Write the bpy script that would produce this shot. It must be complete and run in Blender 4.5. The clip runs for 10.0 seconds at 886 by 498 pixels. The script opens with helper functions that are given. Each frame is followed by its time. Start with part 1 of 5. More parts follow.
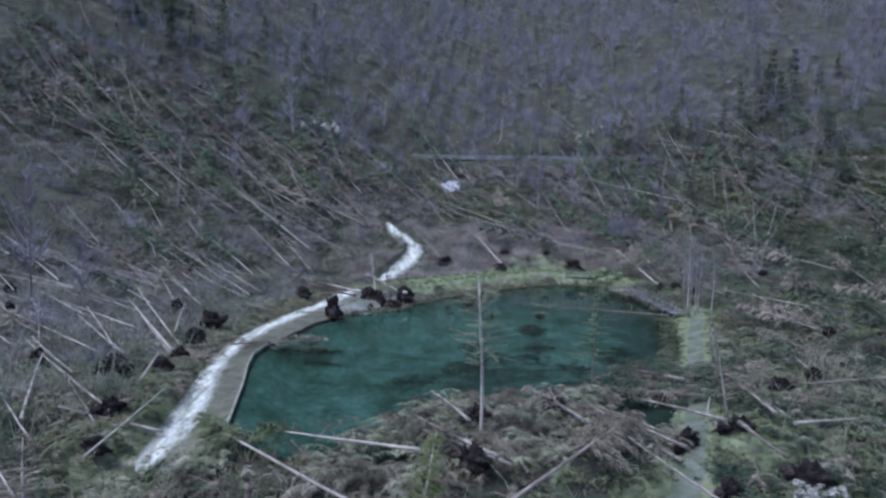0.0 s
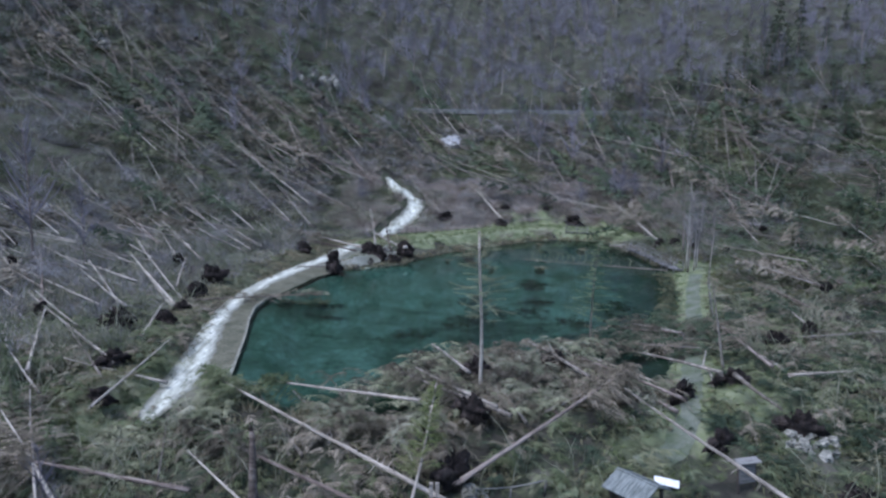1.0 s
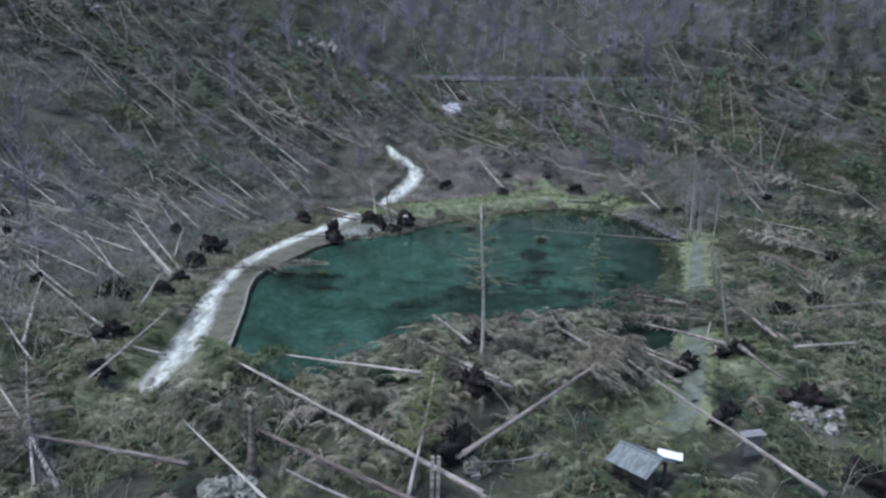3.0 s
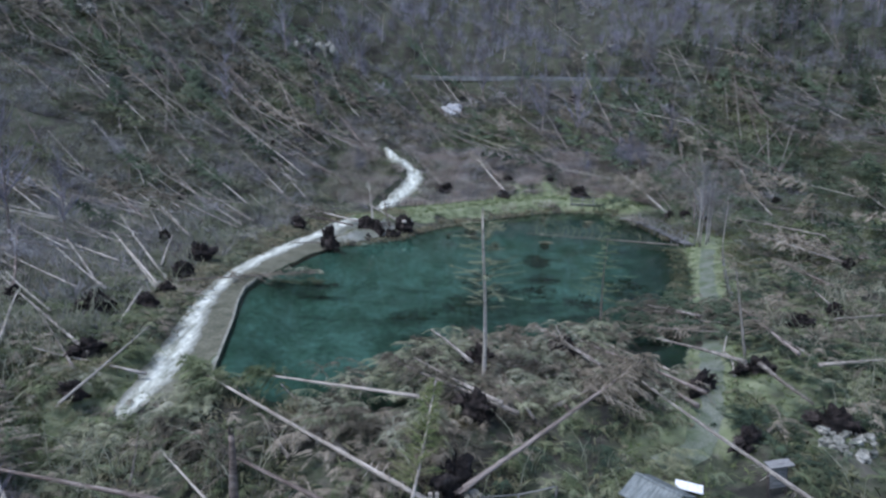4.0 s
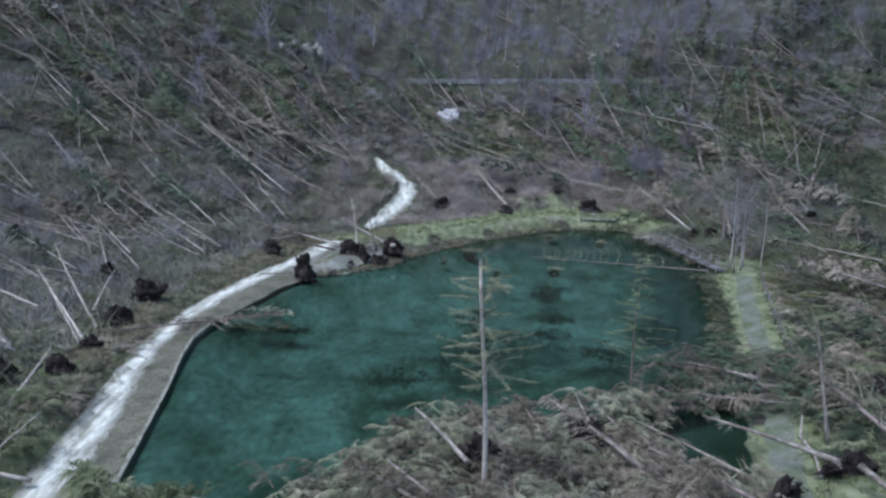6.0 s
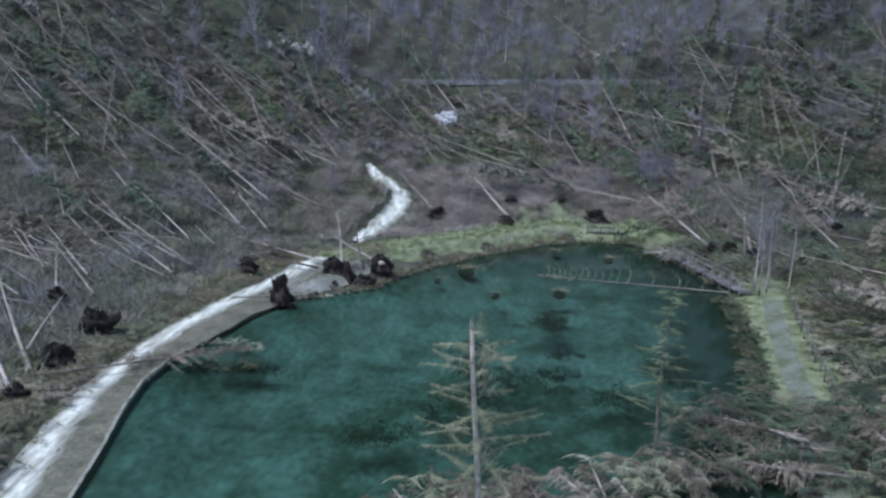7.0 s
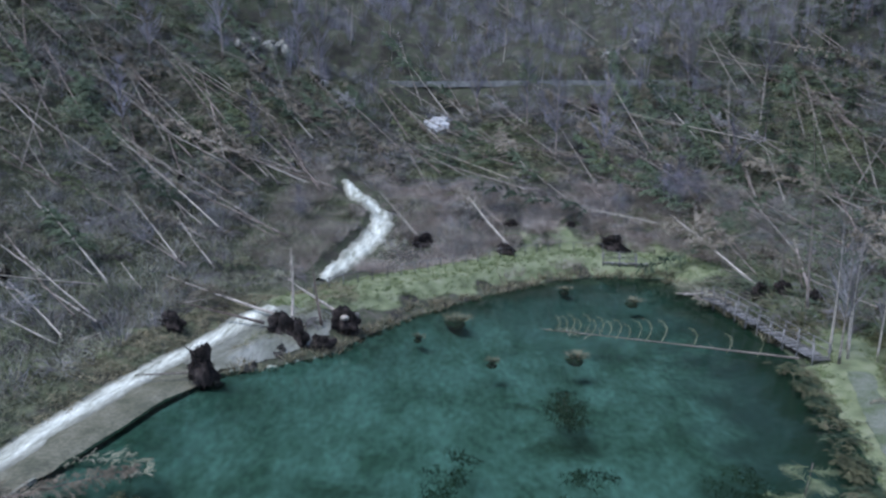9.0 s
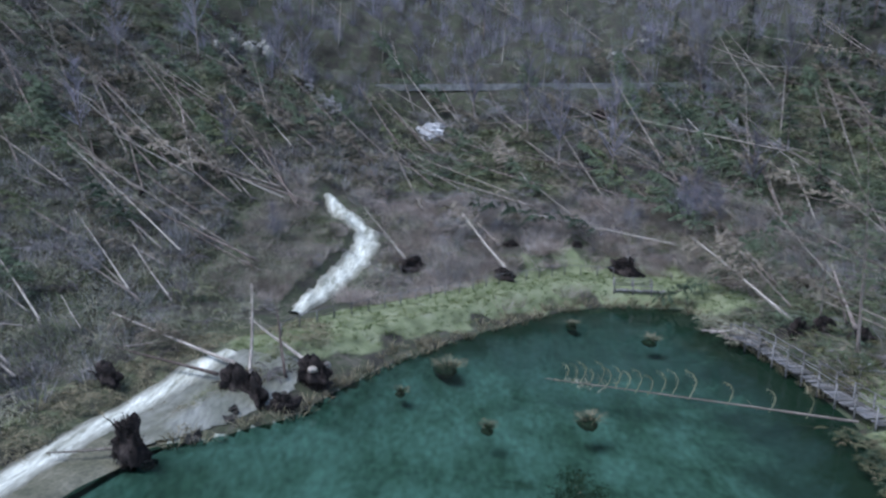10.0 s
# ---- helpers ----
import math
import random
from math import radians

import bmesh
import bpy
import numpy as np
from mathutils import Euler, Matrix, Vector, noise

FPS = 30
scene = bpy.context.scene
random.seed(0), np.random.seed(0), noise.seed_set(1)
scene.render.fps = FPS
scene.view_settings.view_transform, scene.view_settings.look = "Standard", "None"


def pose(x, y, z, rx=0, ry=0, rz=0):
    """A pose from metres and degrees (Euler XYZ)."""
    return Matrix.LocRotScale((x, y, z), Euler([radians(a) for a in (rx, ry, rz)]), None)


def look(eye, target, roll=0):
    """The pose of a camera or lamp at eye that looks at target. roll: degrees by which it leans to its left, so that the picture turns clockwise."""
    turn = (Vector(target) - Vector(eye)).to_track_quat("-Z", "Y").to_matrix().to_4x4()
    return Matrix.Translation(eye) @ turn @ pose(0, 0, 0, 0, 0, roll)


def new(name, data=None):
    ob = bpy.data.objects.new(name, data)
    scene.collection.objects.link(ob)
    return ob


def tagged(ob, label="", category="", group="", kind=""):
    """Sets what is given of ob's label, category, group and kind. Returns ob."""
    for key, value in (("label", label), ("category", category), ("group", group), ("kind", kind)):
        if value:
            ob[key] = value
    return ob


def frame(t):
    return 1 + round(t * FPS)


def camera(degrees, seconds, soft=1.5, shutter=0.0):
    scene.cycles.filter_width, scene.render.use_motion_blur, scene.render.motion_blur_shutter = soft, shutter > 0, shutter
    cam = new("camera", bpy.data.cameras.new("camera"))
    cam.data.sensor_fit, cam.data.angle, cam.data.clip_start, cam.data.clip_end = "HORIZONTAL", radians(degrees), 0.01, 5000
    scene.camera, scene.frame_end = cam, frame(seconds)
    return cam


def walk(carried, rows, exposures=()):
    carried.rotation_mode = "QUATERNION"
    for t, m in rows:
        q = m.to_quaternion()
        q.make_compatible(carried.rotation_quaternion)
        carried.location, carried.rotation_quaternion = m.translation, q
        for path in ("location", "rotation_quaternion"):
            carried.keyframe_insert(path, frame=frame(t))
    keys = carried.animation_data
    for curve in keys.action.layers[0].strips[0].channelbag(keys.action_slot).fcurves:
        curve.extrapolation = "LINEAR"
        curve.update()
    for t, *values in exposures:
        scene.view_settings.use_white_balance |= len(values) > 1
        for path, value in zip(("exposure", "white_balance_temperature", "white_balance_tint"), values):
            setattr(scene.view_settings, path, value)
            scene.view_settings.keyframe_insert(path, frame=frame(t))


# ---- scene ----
cam = camera(65.8, 10.0, 2.5)
PATH = [
    (0, (0.383, -0.414, 16.674), (0.257, 1.571, 16.459), 1.4),
    (0.5, (0.408, -0.485, 16.636), (0.282, 1.497, 16.404), 1.4),
    (1, (0.394, -0.505, 16.593), (0.272, 1.462, 16.25), 1.5),
    (1.5, (0.392, -0.511, 16.57), (0.273, 1.442, 16.159), 1.5),
    (2, (0.37, -0.503, 16.57), (0.251, 1.447, 16.14), 1.5),
    (2.5, (0.342, -0.339, 16.539), (0.222, 1.61, 16.106), 1.5),
    (4, (0.217, 3.229, 16.56), (0.095, 5.178, 16.129), 1.3),
    (4.5, (0.161, 5.341, 16.599), (0.037, 7.291, 16.17), 1.2),
    (5, (0.122, 7.858, 16.688), (-0.002, 9.808, 16.26), 1.1),
    (5.5, (0.13, 10.851, 16.761), (0.005, 12.801, 16.335), 1.0),
    (5.7, (0.171, 12.108, 16.777), (0.045, 14.059, 16.354), 0.8),
    (7, (0.413, 21.087, 17.115), (0.285, 23.037, 16.694), 0.8),
    (7.5, (0.532, 24.56, 17.185), (0.403, 26.511, 16.766), 0.7),
    (8, (0.628, 28.318, 17.255), (0.499, 30.27, 16.837), 0.7),
    (8.5, (0.737, 32.336, 17.35), (0.607, 34.287, 16.932), 0.6),
    (9, (0.865, 36.466, 17.54), (0.735, 38.418, 17.124), 0.5),
    (9.5, (0.925, 40.708, 17.885), (0.797, 42.66, 17.469), 0.5),
    (10, (1.084, 45.026, 18.132), (0.956, 46.979, 17.719), 0.4),
]
walk(cam, [(t, look(eye, target, roll)) for t, eye, target, roll in PATH], [(0, 1.04, 5820, 19), (2, 1.06, 6170, 15), (10, 1.08, 6130, 15)])

# ---- sky and light: a dull evening under even cloud ----
world = bpy.data.worlds.new("evening_sky")
scene.world = world
world.use_nodes = True
wn, wl = world.node_tree.nodes, world.node_tree.links
sky = wn.new("ShaderNodeTexSky")
sky.sky_type, sky.sun_disc, sky.sun_elevation, sky.sun_rotation = "NISHITA", False, radians(64), radians(238)
wl.new(sky.outputs[0], wn["Background"].inputs[0])
wn["Background"].inputs[1].default_value = 0.12
sun = new("sun", bpy.data.lights.new("sun", "SUN"))
sun.data.energy, sun.data.angle, sun.data.color = 1.6, radians(28), (0.90, 0.96, 1.0)
sun.matrix_world = look((0, 0, 60), (22, 14, 5))

# ---- lie of the land ----
POND = np.array([(-16.9, 77.8), (-17.1, 75.6), (-18.6, 72.9), (-19.1, 69.6), (-19.8, 66.6), (-20.3, 62.6), (-20.3, 59.2), (-19.5, 55.2), (-18.3, 50.9), (-17.3, 47), (-15.9, 41.4), (-14.7, 38),
                 (-9.4, 36.6), (-5, 35.4), (-1, 36.4), (5, 40), (10.5, 41.6), (13, 44.2), (13.7, 47.3), (15.9, 52.9), (17.9, 62.4),
                 (20, 68.5), (21.5, 75.5), (22.6, 83.5), (22.4, 89), (20.9, 99.8), (18.7, 106.2), (13.3, 106.6), (8.2, 105),
                 (0.7, 98), (-5.3, 91.3), (-8.7, 85), (-9.9, 82.2), (-11.9, 80.4), (-14.1, 78.7)])
CHANNEL = np.array([(-15.5, 91), (-17.8, 86.5), (-19.6, 81), (-20.9, 73), (-21.6, 66), (-21.6, 60), (-20.3, 52), (-19.2, 44), (-19.0, 40), (-19.6, 37), (-19.8, 32), (-19.8, 26)])
PATH_RIGHT = np.array([(27.5, 87), (25.3, 80.5), (23.2, 74), (20.6, 65), (18.4, 57), (16.2, 49.5), (14.6, 44.5), (13, 39), (11.4, 35.8), (9.2, 34.6)])
PATH_DAM = np.array([(-13, 91.8), (-10, 95.2), (-4.2, 100.5), (3.5, 107.2), (9.4, 111.2), (14, 110.2), (19, 108.6), (22, 106)])
CASCADE = np.array([(-15.8, 96), (-15.3, 100.5), (-14.6, 104.5), (-12.8, 109.5), (-11.6, 115), (-12.1, 118.2), (-14.6, 120.4), (-16.3, 122.2), (-17.7, 124.6)])


def smooth(a, b, v):
    k = np.clip((v - a) / (b - a), 0, 1)
    return k * k * (3 - 2 * k)


def line_distance(x, y, line):
    """Distance of each point to a polyline."""
    best = np.full(np.shape(x), 1e9)
    for (ax, ay), (bx, by) in zip(line[:-1], line[1:]):
        dx, dy = bx - ax, by - ay
        k = np.clip(((x - ax) * dx + (y - ay) * dy) / (dx * dx + dy * dy), 0, 1)
        best = np.minimum(best, np.hypot(x - ax - k * dx, y - ay - k * dy))
    return best


def pond_distance(x, y):
    """Distance to the shore, negative in the water."""
    inside = np.zeros(np.shape(x), bool)
    for (ax, ay), (bx, by) in zip(POND, np.roll(POND, -1, 0)):
        cross = (ay > y) != (by > y)
        with np.errstate(divide="ignore", invalid="ignore"):
            inside ^= cross & (x < (bx - ax) * (y - ay) / (by - ay if by != ay else 1e-9) + ax)
    d = line_distance(x, y, np.vstack([POND, POND[:1]]))
    return np.where(inside, -d, d)


def channel_level(y):
    """Height of the stream's bed."""
    return 0.06 - 0.66 * smooth(56, 42, y) - 1.6 * smooth(42, 30, y) + 1.1 * smooth(82, 93, y)


def ground_height(x, y):
    x, y = np.asarray(x, float), np.asarray(y, float)
    s = np.maximum(y - 106 + 0.5 * np.maximum(0, -x - 10) + 0.2 * np.maximum(0, x - 25), 0)
    z = 0.8 + 0.27 * s + 0.0018 * np.minimum(s, 75) ** 2 + 0.27 * np.maximum(s - 75, 0)
    z += 0.08 * np.maximum(0, -x - 27) + 0.05 * np.maximum(0, x - 32)
    z -= 2.8 * smooth(43, 27, y)
    bumps = 0.22 * np.sin(0.71 * x + 0.4 * y) * np.sin(0.53 * y - 0.3 * x + 1.3) + 0.12 * np.sin(1.7 * x + 2) * np.sin(1.5 * y + 0.6 * x)
    z += bumps * (1 + np.minimum(s, 60) * 0.05)
    z -= 3.2 * np.exp(-((x + 8) / 9) ** 2) * smooth(120, 150, y) * smooth(190, 165, y)
    road = smooth(4.5, 2, np.abs(y - 164))
    z = z * (1 - road) + (20.6 + 0.01 * x) * road
    dam = smooth(4, 2.2, line_distance(x, y, PATH_DAM))
    z = z * (1 - dam) + 1.5 * dam
    walk_r = smooth(3.2, 1.3, line_distance(x, y, PATH_RIGHT))
    level = 0.55 - 2.6 * smooth(42, 29, y)
    z = z * (1 - walk_r) + level * walk_r
    d = pond_distance(x, y)
    bank = smooth(0, 3.5, d)
    z = np.where(d > 0, 0.04 + (z - 0.04) * bank, -0.15 - 1.5 * smooth(0, 5, -d) - 0.5 * smooth(4, 14, -d) + 0.12 * bumps)
    c = line_distance(x, y, CHANNEL)
    carve = smooth(3.4, 1.9, c) * (d > 0.6)
    z = z * (1 - carve) + (channel_level(y) - 0.45 * smooth(4.5, 2, d) * smooth(62, 65, y) * (y < 80)) * carve
    z = np.where((c < 3.8) & (d <= 0.6) & (y > 37), np.minimum(z, -0.35), z)
    g = line_distance(x, y, CASCADE)
    return z - 0.35 * smooth(2.2, 0.9, g)


# ---- mesh tools ----
class Soup:
    """Collects vertices and faces for one mesh."""

    def __init__(self):
        self.v, self.f = [], []

    def tube(self, points, radii, sides=7, cap=True):
        points = [Vector(p) for p in points]
        n, start = len(points), len(self.v)
        for i, p in enumerate(points):
            way = (points[min(i + 1, n - 1)] - points[max(i - 1, 0)]).normalized()
            a = way.orthogonal().normalized()
            b = way.cross(a)
            if i:
                a = (last - way * last.dot(way)).normalized()
                b = way.cross(a)
            last = a
            for k in range(sides):
                w = 2 * math.pi * k / sides
                self.v.append(p + (a * math.cos(w) + b * math.sin(w)) * radii[i])
        for i in range(n - 1):
            for k in range(sides):
                q = start + i * sides
                self.f.append((q + k, q + (k + 1) % sides, q + sides + (k + 1) % sides, q + sides + k))
        if cap:
            self.f.append(tuple(start + k for k in reversed(range(sides))))
            self.f.append(tuple(start + (n - 1) * sides + k for k in range(sides)))

    def box(self, size, m=Matrix()):
        q = len(self.v)
        for x in (-0.5, 0.5):
            for y in (-0.5, 0.5):
                for z in (-0.5, 0.5):
                    self.v.append(m @ Vector((x * size[0], y * size[1], z * size[2])))
        for f in ((0, 1, 3, 2), (4, 6, 7, 5), (0, 4, 5, 1), (2, 3, 7, 6), (0, 2, 6, 4), (1, 5, 7, 3)):
            self.f.append(tuple(q + i for i in f))

    def blade(self, p, tip, width, bend=None):
        """A twig or leaf: a thin tapering blade, bent once where bend is given."""
        p, tip = Vector(p), Vector(tip)
        side = (tip - p).cross(Vector((random.gauss(0, 0.55), random.gauss(0, 0.55), 1)))
        side = side.normalized() * (width / 2) if side.length > 1e-6 else Vector((width / 2, 0, 0))
        q = len(self.v)
        if bend is None:
            self.v += [p - side, p + side, tip]
            self.f.append((q, q + 1, q + 2))
        else:
            self.v += [p - side, p + side, Vector(bend) + side * 0.75, Vector(bend) - side * 0.75, tip]
            self.f += [(q, q + 1, q + 2, q + 3), (q + 3, q + 2, q + 4)]

    def lump(self, centre, radius, rough=0.25, squash=0.7, rings=6, sides=9, ragged=0.0):
        q, c = len(self.v), Vector(centre)
        for i in range(rings + 1):
            a = math.pi * i / rings
            for k in range(sides):
                b = 2 * math.pi * k / sides
                d = Vector((math.sin(a) * math.cos(b), math.sin(a) * math.sin(b), math.cos(a)))
                r = radius * (1 + rough * noise.noise(d * 1.7 + c * 3.1) * 2 + ragged * noise.noise(d * 6.3 + c * 2.3))
                self.v.append(c + Vector((d.x * r, d.y * r, d.z * r * squash)))
        for i in range(rings):
            for k in range(sides):
                self.f.append((q + i * sides + k, q + (i + 1) * sides + k, q + (i + 1) * sides + (k + 1) % sides, q + i * sides + (k + 1) % sides))

    def mesh(self, name, material, flat=False):
        me = bpy.data.meshes.new(name)
        me.from_pydata([tuple(v) for v in self.v], [], self.f)
        me.materials.append(material)
        if not flat:
            me.shade_smooth()
        return me


def part(name, data, parent, label=""):
    ob = new(name, data)
    ob.parent = parent
    return tagged(ob, label) if label else ob


def thing(name, m, label, category, group=""):
    ob = new(name)
    ob.empty_display_size = 0.3
    ob.matrix_world = m
    return tagged(ob, label, category, group)


def height(x, y):
    return float(ground_height(x, y))


def ribbon(name, left, right, rows, cols, z_of, material, ragged=0.0):
    """A strip between two lines in plan."""
    def along(line, k):
        s = np.concatenate([[0], np.cumsum(np.hypot(*np.diff(line, axis=0).T))])
        return np.stack([np.interp(k * s[-1], s, line[:, 0]), np.interp(k * s[-1], s, line[:, 1])], -1)
    k = np.linspace(0, 1, rows)
    a, b = along(np.array(left, float), k), along(np.array(right, float), k)
    if ragged:
        for i in range(rows):
            for side, seed in ((a, 0), (b, 40)):
                side[i, 0] += ragged * (noise.noise(Vector((k[i] * 22, seed, 0))) + 0.35 * noise.noise(Vector((k[i] * 75, seed, 3))))
    soup = Soup()
    for i in range(rows):
        for j in range(cols):
            p = a[i] + (b[i] - a[i]) * j / (cols - 1)
            soup.v.append(Vector((p[0], p[1], z_of(p[0], p[1], k[i], j / (cols - 1)))))
    for i in range(rows - 1):
        for j in range(cols - 1):
            q = i * cols + j
            soup.f.append((q, q + 1, q + cols + 1, q + cols))
    me = soup.mesh(name, material)
    across = np.tile(1 - np.abs(2 * np.linspace(0, 1, cols) - 1), rows)
    me.attributes.new("across", "FLOAT", "POINT").data.foreach_set("value", across)
    return new(name, me)


def offset_line(line, d):
    """The line moved d metres to its right in plan."""
    line = np.array(line, float)
    t = np.gradient(line, axis=0)
    t /= np.hypot(t[:, :1], t[:, 1:])
    return line + d * np.stack([t[:, 1], -t[:, 0]], -1)


# ---- materials ----
def surface(name, colours, scale=1.0, rough=0.85, bump=0.3, grain=8.0, per_object=0.0, per_island=0.0, stretch=(1, 1, 1), metal=0.0, spec=0.3, coords="Object"):
    """A mottled surface: coarse patches between the colours, fine grain and relief."""
    m = bpy.data.materials.new(name)
    m.use_nodes = True
    n, l = m.node_tree.nodes, m.node_tree.links
    out = n["Principled BSDF"]
    out.inputs["Roughness"].default_value, out.inputs["Metallic"].default_value = rough, metal
    out.inputs["Specular IOR Level"].default_value = spec
    tc, mp = n.new("ShaderNodeTexCoord"), n.new("ShaderNodeMapping")
    mp.inputs["Scale"].default_value = stretch
    l.new(tc.outputs[coords], mp.inputs[0])
    big, fine = n.new("ShaderNodeTexNoise"), n.new("ShaderNodeTexNoise")
    big.inputs["Scale"].default_value, big.inputs["Detail"].default_value, big.inputs["Roughness"].default_value = scale, 6, 0.65
    fine.inputs["Scale"].default_value, fine.inputs["Detail"].default_value = scale * grain, 4
    ramp = n.new("ShaderNodeValToRGB")
    steps = ramp.color_ramp.elements
    while len(steps) < len(colours):
        steps.new(0.5)
    for i, c in enumerate(colours):
        steps[i].position = 0.36 + 0.28 * i / max(1, len(colours) - 1)
        steps[i].color = (*c, 1)
    value = big.outputs[0]
    for which, amount in (("Object Info", per_object), ("Geometry", per_island)):
        if amount:
            info = n.new("ShaderNodeObjectInfo" if which == "Object Info" else "ShaderNodeNewGeometry")
            sock = info.outputs["Random" if which == "Object Info" else "Random Per Island"]
            mul = n.new("ShaderNodeMath")
            mul.operation = "MULTIPLY_ADD"
            l.new(sock, mul.inputs[0])
            mul.inputs[1].default_value = amount
            add = n.new("ShaderNodeMath")
            add.operation = "SUBTRACT"
            l.new(value, add.inputs[0])
            add.inputs[1].default_value = amount / 2
            l.new(add.outputs[0], mul.inputs[2])
            value = mul.outputs[0]
    l.new(mp.outputs[0], big.inputs["Vector"]), l.new(mp.outputs[0], fine.inputs["Vector"])
    l.new(value, ramp.inputs[0])
    mix = n.new("ShaderNodeMix")
    mix.data_type, mix.blend_type = "RGBA", "MULTIPLY"
    mix.inputs[0].default_value = 0.55
    l.new(ramp.outputs[0], mix.inputs[6])
    gr = n.new("ShaderNodeMapRange")
    gr.inputs[1].default_value, gr.inputs[2].default_value, gr.inputs[3].default_value, gr.inputs[4].default_value = 0.3, 0.7, 0.45, 1.35
    l.new(fine.outputs[0], gr.inputs[0]), l.new(gr.outputs[0], mix.inputs[7])
    l.new(mix.outputs[2], out.inputs["Base Color"])
    if bump:
        bp = n.new("ShaderNodeBump")
        bp.inputs["Strength"].default_value, bp.inputs["Distance"].default_value = bump, 0.08
        l.new(fine.outputs[0], bp.inputs["Height"]), l.new(bp.outputs[0], out.inputs["Normal"])
    return m


M_GROUND = surface("forest_floor", [(0.026, 0.026, 0.02), (0.046, 0.043, 0.034), (0.044, 0.053, 0.03), (0.085, 0.08, 0.064)], 0.35, 0.95, 0.8, 9)
# short grass grows where the cover says so, frayed by noise
n, l = M_GROUND.node_tree.nodes, M_GROUND.node_tree.links
out = n["Principled BSDF"]
soil = out.inputs["Base Color"].links[0].from_socket
att, frayed, gn, turf = n.new("ShaderNodeAttribute"), n.new("ShaderNodeMath"), n.new("ShaderNodeTexNoise"), n.new("ShaderNodeValToRGB")
att.attribute_name = "grass_cover"
gn.inputs["Scale"].default_value, gn.inputs["Detail"].default_value = 0.9, 8
frayed.operation, frayed.inputs[2].default_value = "MULTIPLY_ADD", -0.25
l.new(att.outputs["Fac"], frayed.inputs[0])
frayed.inputs[1].default_value = 1.3
extra, clampn = n.new("ShaderNodeMath"), n.new("ShaderNodeMapRange")
extra.operation = "ADD"
l.new(frayed.outputs[0], extra.inputs[0]), l.new(gn.outputs[0], extra.inputs[1])
clampn.inputs[1].default_value, clampn.inputs[2].default_value = 0.55, 0.95
l.new(extra.outputs[0], clampn.inputs[0])
turf.color_ramp.elements.new(0.5)
for i, (pos, c) in enumerate(((0.3, (0.09, 0.106, 0.058)), (0.5, (0.15, 0.175, 0.095)), (0.7, (0.205, 0.222, 0.142)))):
    turf.color_ramp.elements[i].position, turf.color_ramp.elements[i].color = pos, (*c, 1)
g2 = n.new("ShaderNodeTexNoise")
g2.inputs["Scale"].default_value, g2.inputs["Detail"].default_value = 0.7, 9
gtc = n.new("ShaderNodeTexCoord")
l.new(gtc.outputs["Object"], g2.inputs["Vector"]), l.new(gtc.outputs["Object"], gn.inputs["Vector"])
l.new(g2.outputs[0], turf.inputs[0])
both = n.new("ShaderNodeMix")
both.data_type = "RGBA"
l.new(clampn.outputs[0], both.inputs[0]), l.new(soil, both.inputs[6]), l.new(turf.outputs[0], both.inputs[7])
l.new(both.outputs[2], out.inputs["Base Color"])
M_BED = surface("pond_bed_marl", [(0.17, 0.205, 0.155), (0.25, 0.285, 0.235), (0.33, 0.365, 0.315), (0.41, 0.44, 0.395)], 0.4, 0.9, 0.3, 6, stretch=(1, 0.55, 1))
# weed and mud darken the marl where they grow; some shade is painted in too
n, l = M_BED.node_tree.nodes, M_BED.node_tree.links
out = n["Principled BSDF"]
marl = out.inputs["Base Color"].links[0].from_socket
att, wn_, add, lim, mixw, wtc = n.new("ShaderNodeAttribute"), n.new("ShaderNodeTexNoise"), n.new("ShaderNodeMath"), n.new("ShaderNodeMapRange"), n.new("ShaderNodeMix"), n.new("ShaderNodeTexCoord")
att.attribute_name = "weed_and_shade"
wn_.inputs["Scale"].default_value, wn_.inputs["Detail"].default_value, wn_.inputs["Roughness"].default_value = 1.5, 9, 0.75
add.operation = "ADD"
l.new(wtc.outputs["Object"], wn_.inputs["Vector"]), l.new(att.outputs["Fac"], add.inputs[0]), l.new(wn_.outputs[0], add.inputs[1])
lim.inputs[1].default_value, lim.inputs[2].default_value, lim.inputs[4].default_value = 0.7, 1.2, 0.85
l.new(add.outputs[0], lim.inputs[0])
mixw.data_type = "RGBA"
mixw.inputs[7].default_value = (0.045, 0.06, 0.028, 1)
silt, smix = n.new("ShaderNodeAttribute"), n.new("ShaderNodeMix")
silt.attribute_name, smix.data_type = "silt_cover", "RGBA"
smix.inputs[7].default_value = (0.115, 0.115, 0.115, 1)
l.new(silt.outputs["Fac"], smix.inputs[0]), l.new(marl, smix.inputs[6])
marl = smix.outputs[2]
l.new(lim.outputs[0], mixw.inputs[0]), l.new(marl, mixw.inputs[6]), l.new(mixw.outputs[2], out.inputs["Base Color"])
M_GRAVEL = surface("path_gravel", [(0.085, 0.11, 0.06), (0.125, 0.142, 0.105), (0.165, 0.178, 0.145)], 0.8, 0.95, 0.5, 14)
M_APRON = surface("wet_apron", [(0.07, 0.073, 0.046), (0.112, 0.11, 0.074), (0.155, 0.15, 0.108)], 0.6, 0.5, 0.25, 8, spec=0.5)
M_CONCRETE = surface("weathered_concrete", [(0.13, 0.13, 0.105), (0.25, 0.25, 0.21), (0.17, 0.175, 0.14)], 0.9, 0.85, 0.4, 10)
M_FOAM = surface("white_water", [(0.22, 0.23, 0.18), (0.39, 0.40, 0.34), (0.54, 0.56, 0.49), (0.67, 0.68, 0.61)], 0.9, 0.6, 0.4, 7, spec=0.5, stretch=(1.8, 0.4, 1))
